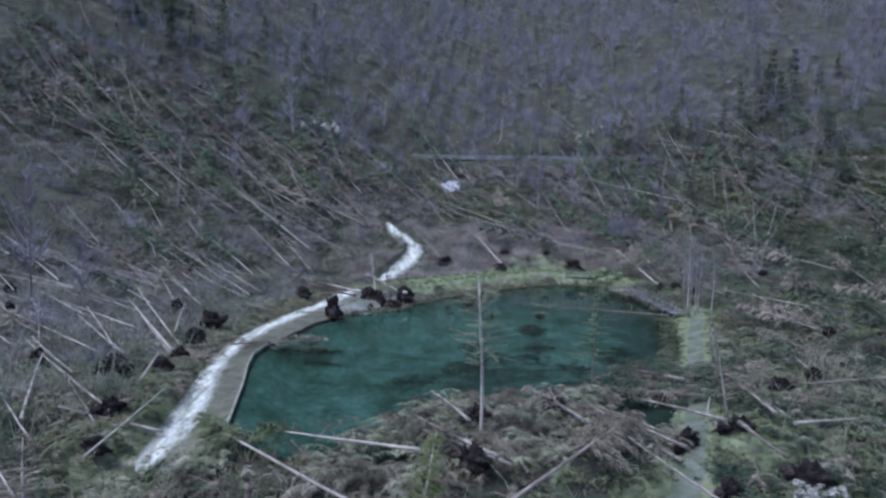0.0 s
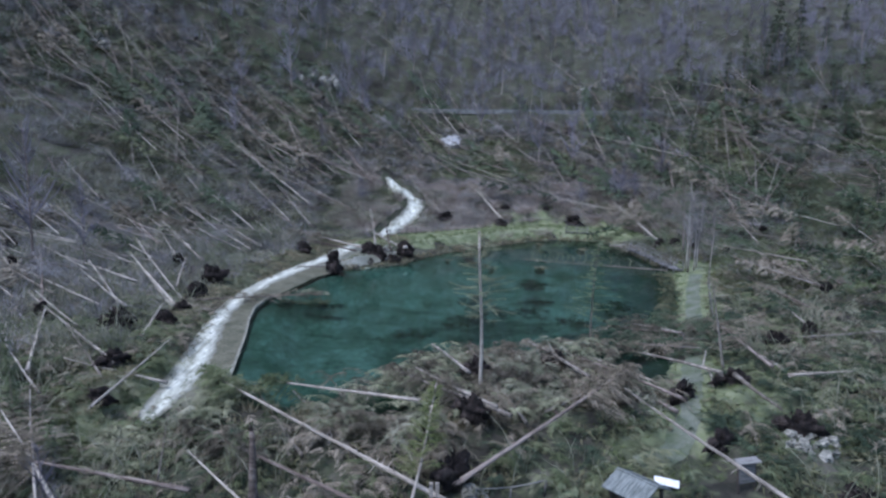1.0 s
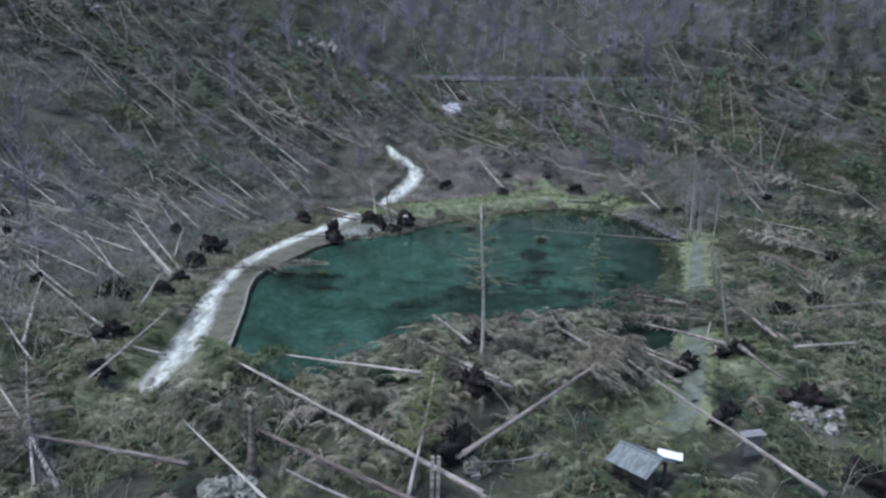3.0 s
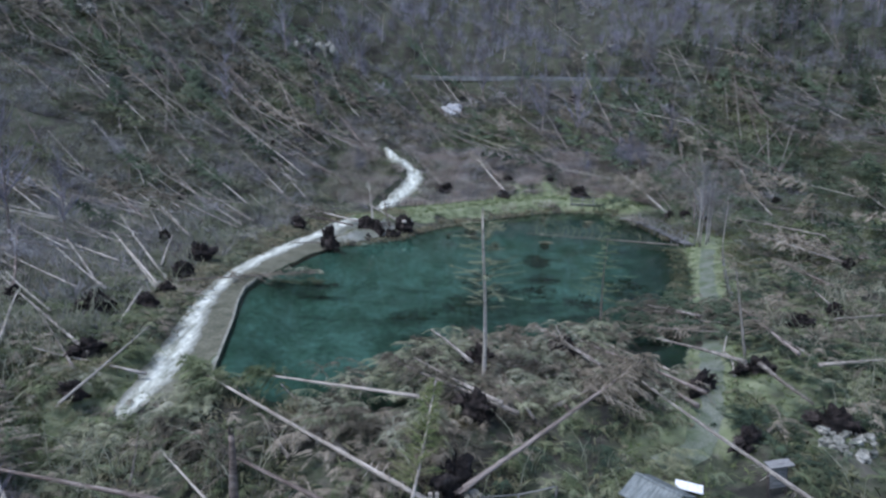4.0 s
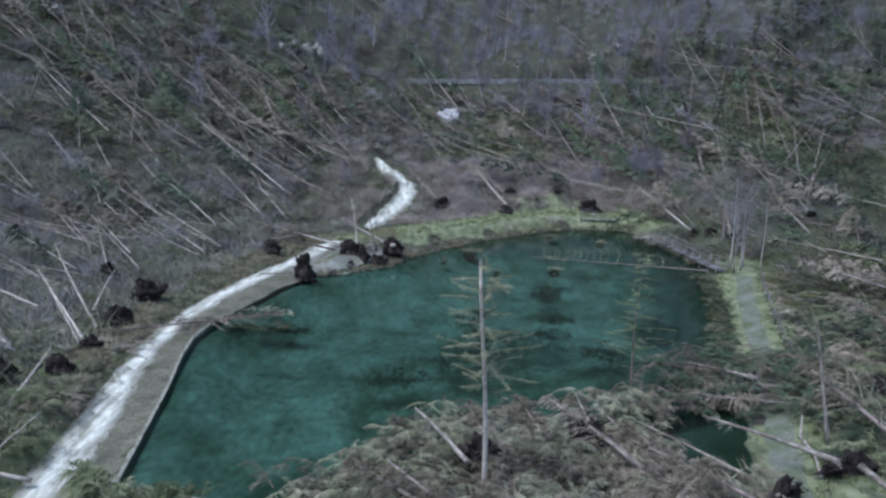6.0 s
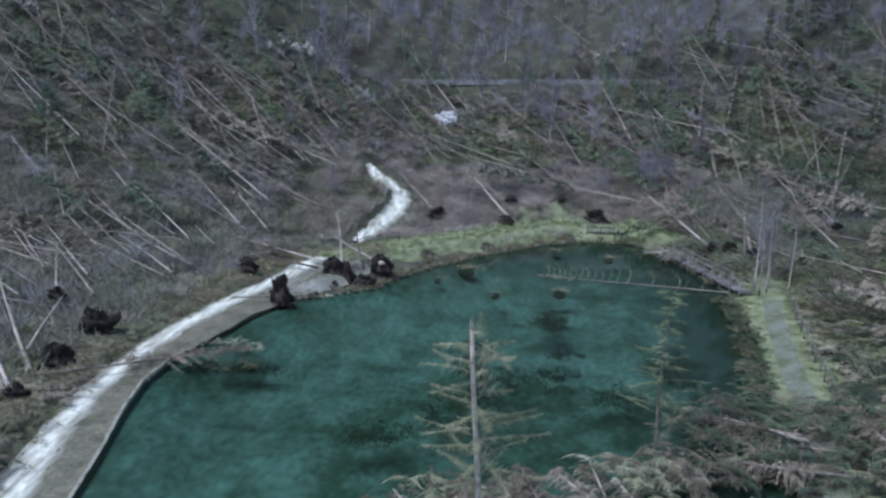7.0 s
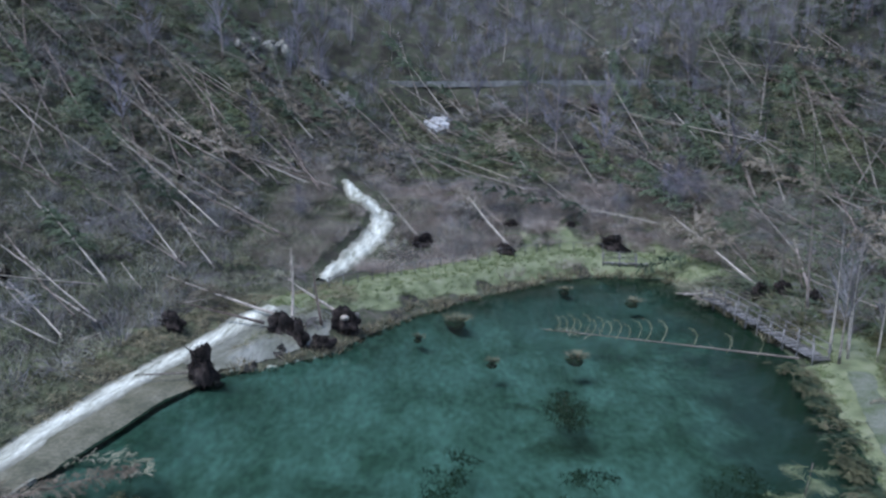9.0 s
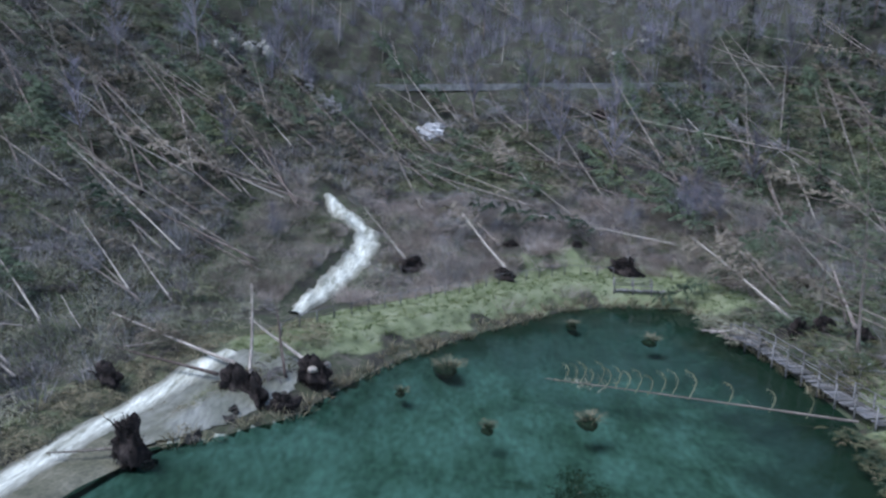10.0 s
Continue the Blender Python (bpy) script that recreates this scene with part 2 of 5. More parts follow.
# froth lies thick in midstream and thins to brown shallows at the sides
n, l = M_FOAM.node_tree.nodes, M_FOAM.node_tree.links
out = n["Principled BSDF"]
froth = out.inputs["Base Color"].links[0].from_socket
att, fn, fm, add, lim, mixf, ftc = n.new("ShaderNodeAttribute"), n.new("ShaderNodeTexNoise"), n.new("ShaderNodeMapping"), n.new("ShaderNodeMath"), n.new("ShaderNodeMapRange"), n.new("ShaderNodeMix"), n.new("ShaderNodeTexCoord")
att.attribute_name = "across"
fm.inputs["Scale"].default_value = (1.6, 0.45, 1)
fn.inputs["Scale"].default_value, fn.inputs["Detail"].default_value, fn.inputs["Roughness"].default_value = 1.3, 8, 0.7
add.operation = "ADD"
l.new(ftc.outputs["Object"], fm.inputs[0]), l.new(fm.outputs[0], fn.inputs["Vector"])
l.new(att.outputs["Fac"], add.inputs[0]), l.new(fn.outputs[0], add.inputs[1])
lim.inputs[1].default_value, lim.inputs[2].default_value = 0.58, 1.2
l.new(add.outputs[0], lim.inputs[0])
mixf.data_type = "RGBA"
mixf.inputs[6].default_value = (0.15, 0.15, 0.12, 1)
l.new(lim.outputs[0], mixf.inputs[0]), l.new(froth, mixf.inputs[7]), l.new(mixf.outputs[2], out.inputs["Base Color"])
M_BARK = surface("grey_bark", [(0.09, 0.068, 0.058), (0.19, 0.152, 0.132), (0.31, 0.26, 0.232)], 1.6, 0.9, 0.8, 9, per_object=0.3, stretch=(0.4, 2, 2))
M_PALE = surface("peeled_wood", [(0.14, 0.12, 0.10), (0.27, 0.24, 0.21), (0.44, 0.40, 0.35)], 1.6, 0.9, 0.7, 9, per_object=0.3, stretch=(0.4, 2, 2))
M_GREEN = surface("spruce_needles", [(0.028, 0.042, 0.019), (0.071, 0.095, 0.043), (0.124, 0.144, 0.072), (0.20, 0.208, 0.128)], 0.32, 0.8, 0, 5, per_object=0.2, per_island=0.1)
M_BROWN = surface("brown_needles", [(0.058, 0.052, 0.037), (0.14, 0.12, 0.089), (0.22, 0.188, 0.145), (0.33, 0.288, 0.23)], 0.34, 0.85, 0, 5, per_object=0.2, per_island=0.1)
M_LARCH = surface("larch_green", [(0.09, 0.12, 0.04), (0.15, 0.17, 0.07), (0.19, 0.17, 0.10)], 0.5, 0.8, 0, 6, per_island=0.1)
M_TWIG = surface("grey_twigs", [(0.085, 0.078, 0.078), (0.165, 0.155, 0.157), (0.22, 0.212, 0.214), (0.295, 0.287, 0.29)], 0.16, 0.9, 0, 7, per_object=0.25, per_island=0.1)
M_THICKET = surface("reddish_twigs", [(0.25, 0.205, 0.175), (0.39, 0.33, 0.29), (0.52, 0.46, 0.41)], 0.3, 0.9, 0, 6, per_island=0.1)
M_ROOT = surface("earthy_roots", [(0.005, 0.0045, 0.0045), (0.012, 0.009, 0.0085), (0.03, 0.023, 0.021), (0.07, 0.056, 0.05)], 1.5, 0.95, 0.9, 7, per_island=0.2)
M_ROCK = surface("pale_limestone", [(0.13, 0.13, 0.11), (0.24, 0.235, 0.205), (0.37, 0.36, 0.32)], 1.4, 0.9, 0.9, 6, per_object=0.3)
M_BOARD = surface("weathered_boards", [(0.085, 0.083, 0.078), (0.145, 0.142, 0.138), (0.23, 0.226, 0.22)], 1.0, 0.85, 0.4, 9, per_object=0.3, stretch=(1, 5, 5))
M_DARKWOOD = surface("dark_timber", [(0.05, 0.04, 0.035), (0.09, 0.075, 0.065)], 1.5, 0.85, 0.4, 8)
M_STONEWALL = surface("mossy_parapet", [(0.13, 0.135, 0.13), (0.20, 0.205, 0.20), (0.28, 0.28, 0.27)], 0.9, 0.9, 0.5, 8)
M_ROOFING = surface("grey_roofing", [(0.11, 0.125, 0.12), (0.17, 0.19, 0.185), (0.23, 0.25, 0.245)], 1.2, 0.6, 0.3, 9, stretch=(4, 1, 1))
M_WHITEROCK = surface("white_scree", [(0.42, 0.42, 0.42), (0.60, 0.60, 0.60), (0.72, 0.72, 0.72)], 1.4, 0.9, 0.8, 6, per_object=0.3)
M_SCREE = surface("greenish_rubble", [(0.16, 0.168, 0.135), (0.26, 0.268, 0.225), (0.37, 0.375, 0.33)], 1.4, 0.9, 0.9, 6, per_object=0.3)
M_DARKROCK = surface("wet_stone", [(0.025, 0.023, 0.02), (0.06, 0.054, 0.047), (0.12, 0.11, 0.095)], 1.4, 0.7, 0.9, 6, per_object=0.3)
M_FIR = surface("fir_needles", [(0.026, 0.044, 0.026), (0.055, 0.083, 0.048), (0.095, 0.125, 0.075)], 0.5, 0.8, 0, 5, per_object=0.3, per_island=0.1)
# bare twigs with the bluish violet of distant haze mixed into their colour
M_HAZY_TWIG = surface("haze_tinted_twigs", [(0.13, 0.122, 0.145), (0.20, 0.19, 0.228), (0.29, 0.278, 0.325)], 0.2, 0.9, 0, 6, per_object=0.3, per_island=0.1)
M_YOUNG = surface("young_needles", [(0.06, 0.08, 0.042), (0.12, 0.148, 0.08), (0.20, 0.225, 0.14)], 0.5, 0.8, 0, 5, per_island=0.1)
M_SOFT = surface("soft_needles", [(0.10, 0.112, 0.065), (0.18, 0.19, 0.12), (0.28, 0.285, 0.19)], 0.5, 0.85, 0, 5, per_island=0.1)
M_PEELED = surface("fresh_wood", [(0.24, 0.205, 0.17), (0.39, 0.345, 0.295), (0.54, 0.485, 0.425)], 1.6, 0.9, 0.7, 9, per_object=0.2, stretch=(0.4, 2, 2))
M_WHITE = surface("white_panel", [(0.72, 0.73, 0.74), (0.82, 0.83, 0.84)], 2, 0.5, 0.05, 6)
M_ORANGE = surface("orange_plank", [(0.42, 0.13, 0.06), (0.55, 0.19, 0.09)], 2, 0.6, 0.2, 6)
M_SEDGE = surface("sedge", [(0.12, 0.11, 0.07), (0.20, 0.18, 0.115), (0.26, 0.23, 0.15)], 0.8, 0.85, 0, 6, per_island=0.4)
M_BLADE = surface("grass_blades", [(0.085, 0.12, 0.045), (0.135, 0.175, 0.07), (0.185, 0.21, 0.10)], 0.4, 0.85, 0, 6, per_island=0.4)
M_DEAD = surface("dead_needles", [(0.10, 0.108, 0.068), (0.20, 0.205, 0.145), (0.33, 0.325, 0.245)], 0.4, 0.85, 0, 5, per_island=0.1)
M_WEED = surface("water_weed", [(0.03, 0.045, 0.022), (0.06, 0.08, 0.04), (0.11, 0.12, 0.06)], 0.6, 0.6, 0, 6, per_island=0.3)
M_SHALLOW = surface("shallow_water", [(0.12, 0.125, 0.095), (0.165, 0.17, 0.14), (0.24, 0.245, 0.215)], 0.6, 0.3, 0.2, 5, spec=0.5, stretch=(1.4, 0.6, 1))
M_MOSS = surface("moss_and_bracken", [(0.05, 0.055, 0.03), (0.09, 0.095, 0.05), (0.14, 0.125, 0.08)], 0.5, 0.9, 0, 6, per_island=0.1)
M_OLIVE = surface("olive_moss", [(0.042, 0.047, 0.018), (0.09, 0.09, 0.037), (0.15, 0.14, 0.068)], 0.4, 0.85, 0, 5, per_island=0.1)
M_ASPHALT = surface("asphalt", [(0.05, 0.05, 0.052), (0.08, 0.08, 0.082)], 0.6, 0.9, 0.3, 12)

M_WATER = bpy.data.materials.new("pond_water")
M_WATER.use_nodes = True
n, l = M_WATER.node_tree.nodes, M_WATER.node_tree.links
clear, gloss, blend, fres = n.new("ShaderNodeBsdfTransparent"), n.new("ShaderNodeBsdfGlossy"), n.new("ShaderNodeMixShader"), n.new("ShaderNodeFresnel")
clear.inputs[0].default_value = (0.14, 0.308, 0.298, 1)
gloss.inputs["Roughness"].default_value, fres.inputs[0].default_value = 0.06, 1.33
rip, rb = n.new("ShaderNodeTexNoise"), n.new("ShaderNodeBump")
rip.inputs["Scale"].default_value, rip.inputs["Detail"].default_value = 1.1, 5
rb.inputs["Strength"].default_value, rb.inputs["Distance"].default_value = 0.12, 0.05
rtc = n.new("ShaderNodeTexCoord")
l.new(rtc.outputs["Object"], rip.inputs["Vector"]), l.new(rip.outputs[0], rb.inputs["Height"])
for sh in (gloss, fres):
    l.new(rb.outputs[0], sh.inputs["Normal"])
l.new(fres.outputs[0], blend.inputs[0]), l.new(clear.outputs[0], blend.inputs[1]), l.new(gloss.outputs[0], blend.inputs[2])
l.new(blend.outputs[0], n["Material Output"].inputs[0])

# ---- ground, one sheet from behind the camera to beyond the ridge ----
gx = np.concatenate([np.arange(-420, -60, 12), np.arange(-60, -32, 1.6), np.arange(-32, 32, 0.55), np.arange(32, 60, 1.6), np.arange(60, 421, 12)])
gy = np.concatenate([np.arange(-260, 14, 8), np.arange(14, 128, 0.6), np.arange(128, 190, 1.5), np.arange(190, 640, 8)])
GX, GY = np.meshgrid(gx, gy)
GZ = ground_height(GX, GY)
GZ += 0.45 * np.maximum(GY - 320, 0)
GZ = np.minimum(GZ, 420 + 0.12 * (GZ - 420))
cols_n, rows_n = len(gx), len(gy)
me = bpy.data.meshes.new("ground")
quads = [(r * cols_n + c, r * cols_n + c + 1, (r + 1) * cols_n + c + 1, (r + 1) * cols_n + c) for r in range(rows_n - 1) for c in range(cols_n - 1)]
me.from_pydata(np.stack([GX, GY, GZ], -1).reshape(-1, 3).tolist(), [], quads)
for mat in (M_GROUND, M_BED):
    me.materials.append(mat)
mx, my = GX, GY
wob = 0.6 * np.sin(mx * 1.3 + my * 0.7) + 0.5 * np.sin(my * 1.9 - mx * 0.8)
dam_d, right_d, pond_d = line_distance(mx, my, PATH_DAM), line_distance(mx, my, PATH_RIGHT), pond_distance(mx, my)
cover = np.maximum.reduce([smooth(4.6, 2.6, dam_d + wob), smooth(3.2, 1.6, right_d + wob) * (my > 57), 0.55 * smooth(3.2, 1.6, right_d + wob) * smooth(34, 37, my) * (my < 49),
                           smooth(2.6, 1.4, np.hypot((mx + 22.5) / 1.6, (my - 39.5) / 3) + 0.5 * wob), 0.4 * smooth(1.8, 0.9, np.hypot((mx - 18) / 3, (my - 40) / 3) + 0.4 * wob), 0.22 * smooth(1, 4, mx + wob) * smooth(24, 27, my) * smooth(43, 39, my),
                           0.16 * smooth(3.5, 1.0, np.abs(my - 158.5) + wob) * (np.abs(mx + 5) < 26), 0.3 * smooth(6.5, 4.5, line_distance(mx, my, CHANNEL) + wob) * (my > 40)])
me.attributes.new("grass_cover", "FLOAT", "POINT").data.foreach_set("value", cover.ravel())
# weed along the margins, with the bank's shade put into the same darkening
weed = (0.35 + 0.4 * smooth(-10, 0, mx)) * smooth(3.6, 0.3, -pond_d + 0.6 * wob) + 0.3 * smooth(10, 17, mx) * smooth(60, 75, my)
# the patch at (-7, 40.5) paints shadow and dark reflection, the rest is weed
for wx, wy, rx, ry in ((5.6, 73.5, 2.4, 2.0), (4.6, 65.4, 3.2, 1.1), (0, 62, 6, 2.4), (14.5, 69, 3.4, 3.2), (-15.2, 63.5, 1.4, 2), (-6, 68, 3, 1), (9.5, 60, 2.5, 1.5), (-7, 58, 3.5, 1.2), (3, 79, 1.6, 0.7), (-7, 40.5, 6, 4.5), (-18.6, 61.5, 1.6, 3), (-15.3, 63, 2.6, 0.9), (-5.8, 54.5, 3.2, 1.1), (-13.7, 57.3, 2.2, 0.8)):
    weed = np.maximum(weed, 0.5 * smooth(1.5, 0.4, np.hypot((mx - wx) / rx, (my - wy) / ry) + 0.15 * wob))
# painted darkening: brush shadow and dark reflection over the deep near edge
weed = np.maximum(weed, 0.85 * smooth(1.35, 0.6, np.hypot((mx + 6.5) / 5.5, (my - 40.5) / 5) + 0.1 * wob))
silt = np.clip(0.78 * smooth(0, 5, mx - 9.5 - 0.2 * (my - 60) + 1.5 * wob) + 0.5 * smooth(85, 97, my + 3 * wob) - 0.4 * np.exp(-((mx + 1) / 5) ** 2 - ((my - 91) / 3) ** 2), 0, 0.8)
me.attributes.new("silt_cover", "FLOAT", "POINT").data.foreach_set("value", silt.ravel())
weed = np.maximum(weed, (0.46 + 0.18 * wob) * smooth(74, 60, my) * (0.35 + 0.65 * smooth(-13, -3, mx)))
me.attributes.new("weed_and_shade", "FLOAT", "POINT").data.foreach_set("value", weed.ravel())
me.polygons.foreach_set("material_index", ((pond_d < -0.05) | (pond_d < 0.9) & (line_distance(mx, my, CHANNEL) < 4.2))[:-1, :-1].astype(np.int32).ravel())
me.shade_smooth()
tagged(new("ground", me), "storm-wrecked forest floor of brown litter and moss round a pond", "ground", kind="structure")

# ---- the pond's surface ----
soup = Soup()
centre = POND.mean(0)
for p in POND:
    q = centre + (p - centre) * 1.006
    soup.v.append(Vector((q[0], q[1], 0)))
soup.f.append(tuple(range(len(POND))))
water = new("water", soup.mesh("water", M_WATER, True))
water.visible_shadow = False
tagged(water, "clear turquoise pond water over pale marl and weed", "water", kind="structure")

# ---- stream, apron and wall along the pond ----
WHITE_L = [(-17.2, 90.0), (-18.8, 88.2), (-20.5, 83.5), (-22.2, 77.7), (-23.6, 68.6), (-23.7, 62), (-23.5, 56), (-22.2, 49), (-21.3, 44.5), (-20.3, 40.2), (-20.3, 37.8), (-20.2, 36.2)]
WHITE_R = [(-16.4, 89.4), (-17.2, 87.2), (-18.9, 82.7), (-20.4, 77), (-22.0, 68.6), (-22.3, 62), (-21.8, 56.2), (-20.2, 49.2), (-19.0, 44.2), (-18.5, 40.6), (-19.1, 38.4), (-19.6, 36.6)]
WALL = [(-20.1, 64.3), (-20.4, 62.2), (-20.45, 59.2), (-19.6, 55.2), (-18.4, 50.9), (-17.45, 47), (-16.1, 41.4), (-15.1, 37.2)]


def stream_level(x, y, k, j):
    lumps = noise.noise(Vector((x * 1.6, y * 0.8, 0))) * 0.05 + noise.noise(Vector((x * 4, y * 2, 5))) * 0.03
    return float(channel_level(y)) + 0.14 + lumps - 0.05 * (2 * abs(j - 0.5)) ** 4


tagged(ribbon("stream", offset_line(WHITE_L, 0.2), offset_line(WHITE_R, -0.35), 420, 15, stream_level, M_FOAM, 0.3), "shallow foaming white stream running beside the pond", "stream", kind="structure")
def apron_level(x, y, k, j):
    dip = 0.2 * float(smooth(0.7, 1.0, j)) * float(smooth(63, 66, y))
    return float(channel_level(y)) + 0.10 - dip + 0.03 * noise.noise(Vector((x, y, 1)))


APRON_L = [(-19.0, 85), (-20.6, 77), (-22.3, 68.6), (-22.6, 62), (-21.9, 56.7), (-20.4, 48.8), (-19.2, 42), (-18.6, 38)]
APRON_R = [(-14.0, 79.2), (-16.8, 77.2), (-18.3, 72.8), (-18.9, 69.2), (-20.1, 64), (-20.45, 59.2), (-19.6, 55), (-17.9, 48.7), (-16.2, 41.8), (-15.4, 37.2)]
tagged(ribbon("spillway_apron", APRON_L, APRON_R, 90, 9, apron_level, M_APRON),
       "wet sandy apron between the stream and the pond wall", "apron", kind="structure")
wall_line = np.array(WALL)
k = np.linspace(0, 1, 60)
s = np.concatenate([[0], np.cumsum(np.hypot(*np.diff(wall_line, axis=0).T))])
fine = np.stack([np.interp(k * s[-1], s, wall_line[:, 0]), np.interp(k * s[-1], s, wall_line[:, 1])], -1)
fine[1:-1] = (fine[:-2] + fine[1:-1] * 2 + fine[2:]) / 4
a, b = offset_line(fine, -0.09), offset_line(fine, 0.09)
soup = Soup()
for i in range(60):
    top = max(0.08, float(channel_level(fine[i][1])) + 0.15) + 0.05 * noise.noise(Vector((i * 0.7, 0, 3)))
    for p, z in ((a[i], -0.9), (a[i], top), (b[i], top), (b[i], -0.9)):
        soup.v.append(Vector((p[0] + 0.05 * noise.noise(Vector((i * 0.9, z, 0))), p[1], z)))
for i in range(59):
    for j in range(3):
        q = i * 4 + j
        soup.f.append((q, q + 1, q + 5, q + 4))
tagged(new("pond_wall", soup.mesh("pond_wall", M_CONCRETE, True)), "low pale concrete edging wall of the pond", "wall", kind="structure")


def cascade_level(x, y, k, j):
    return height(x, y) + 0.30 - 0.3 * (2 * abs(j - 0.5)) ** 4 + 0.18 * noise.noise(Vector((x * 1.5, y, 7))) + 0.08 * noise.noise(Vector((x * 5, y * 4, 2)))


CASC = CASCADE[1:]
SHALLOW_L = [(-16.2, 90.2), (-16.9, 87.3), (-18.4, 83.2), (-19.6, 79.0)]
SHALLOW_R = [(-10.8, 88.0), (-11.0, 83.6), (-13.6, 80.2), (-17.0, 77.6)]
tagged(ribbon("shallows", SHALLOW_L, SHALLOW_R, 60, 9, lambda x, y, k, j: max(float(channel_level(y)) + 0.13, height(x, y) + 0.07) + 0.03 * noise.noise(Vector((x * 2, y * 2, 1))), M_SHALLOW, 0.5),
       "pale shallow water fanning out below the cascade", "water", kind="structure")
wide = 1.2 * np.array([0.55, 0.95, 1.2, 1.3, 1.15, 0.95, 0.9, 0.6])[:, None]
tagged(ribbon("cascade", CASC + (offset_line(CASC, -1) - CASC) * wide, CASC + (offset_line(CASC, 1) - CASC) * wide, 200, 13, cascade_level, M_FOAM, 0.35),
       "winding white cascade tumbling down the slope", "waterfall", kind="structure")

# ---- paths, road ----
tagged(ribbon("path", offset_line(PATH_RIGHT[1:], -0.68), offset_line(PATH_RIGHT[1:], 0.68), 140, 5, lambda x, y, k, j: height(x, y) + 0.05, M_GRAVEL, 0.3),
       "pale gravel footpath along the pond", "path", kind="structure")
tagged(ribbon("road", [(-75, 162), (60, 162)], [(-75, 165.5), (60, 165.5)], 60, 4, lambda x, y, k, j: height(x, y) + 0.05, M_ASPHALT),
       "narrow grey road cut across the hillside", "road", kind="structure")
soup = Soup()
for i in range(44):
    x = -50 + i * 2
    soup.box((1.97, 0.35, 1.0 + 0.1 * random.random()), pose(x, 161.6, height(x, 161.8) + 0.4, 0, 0, random.uniform(-1, 1)))
tagged(new("road_parapet", soup.mesh("road_parapet", M_STONEWALL, True)), "low grey stone parapet along the hillside road", "wall", kind="structure")


# ---- trees ----
def bent_trunk(length, radius, seed, snapped):
    rnd = random.Random(seed)
    soup, pts, rad = Soup(), [], []
    for i in range(11):
        k = i / 10
        pts.append((length * k, 0.010 * length * math.sin(k * 3 + seed) + rnd.gauss(0, 0.02), 0.008 * length * math.sin(k * 2.3 + seed * 2)))
        rad.append(radius * (1 - 0.62 * k) * (1.2 if i == 0 else 1) * rnd.uniform(0.95, 1.05))
    soup.tube(pts, rad, 8)
    if snapped:
        for i in range(7):
            a = rnd.uniform(0, 6.28)
            soup.blade((0.05, math.cos(a) * radius * 0.6, math.sin(a) * radius * 0.6), (-rnd.uniform(0.2, 0.7), math.cos(a) * radius, math.sin(a) * radius), 0.12)
    for i in range(16):
        k = rnd.uniform(0.2, 0.9)
        a, r = rnd.uniform(0, 6.28), radius * (1 - 0.8 * k)
        p = Vector((length * k, math.cos(a) * r, math.sin(a) * r))
        soup.tube([p, p + Vector((rnd.uniform(0, 0.3), math.cos(a), math.sin(a))) * rnd.uniform(0.2, 0.9)], [0.03, 0.01], 4, False)
    return soup


def lying_crown(length, start, count, reach, twigs, seed, droop=0.5, twig_len=0.5, width=0.05, bend=True, joints=4):
    """Branches of a tree that lies along x, hanging as branches do once the tree is down."""
    state = random.getstate()
    random.seed(seed)
    soup = Soup()
    for i in range(count):
        k = start + (1 - start) * random.random() ** 0.9
        a = random.uniform(-0.35, math.pi + 0.35)
        size = reach * (1.08 - 0.8 * (k - start) / (1 - start)) * random.uniform(0.6, 1.15)
        p0 = Vector((length * k, 0, 0))
        out = Vector((random.uniform(0.15, 0.55), math.cos(a), math.sin(a) * 0.8)).normalized()
        pts = []
        for s in range(joints + 1):
            u = s / joints
            p = p0 + out * size * u + Vector((0, 0, -droop * size * u * u))
            p.z = max(p.z, -0.75)
            pts.append(p)
        soup.blade(pts[0], pts[-1], 0.055, pts[len(pts) // 2])
        for t in range(twigs):
            u = 0.12 + 0.88 * (t + random.random()) / twigs
            s = min(joints - 1, int(u * joints))
            p = pts[s].lerp(pts[s + 1], u * joints - s)
            side = out.cross(Vector((0, 0, 1)))
            way = side * (1 if t % 2 else -1) * random.uniform(0.5, 0.9) + out * random.uniform(0.4, 0.8) + Vector((0, 0, random.uniform(-0.75, -0.1)))
            tip = p + way.normalized() * twig_len * (1.25 - 0.7 * u) * random.uniform(0.7, 1.2)
            mid = p.lerp(tip, 0.5) + Vector((0, 0, 0.08))
            soup.blade(p, tip + Vector((0, 0, -0.12)), width * random.uniform(0.6, 1.4), mid if bend else None)
    random.setstate(state)
    return soup


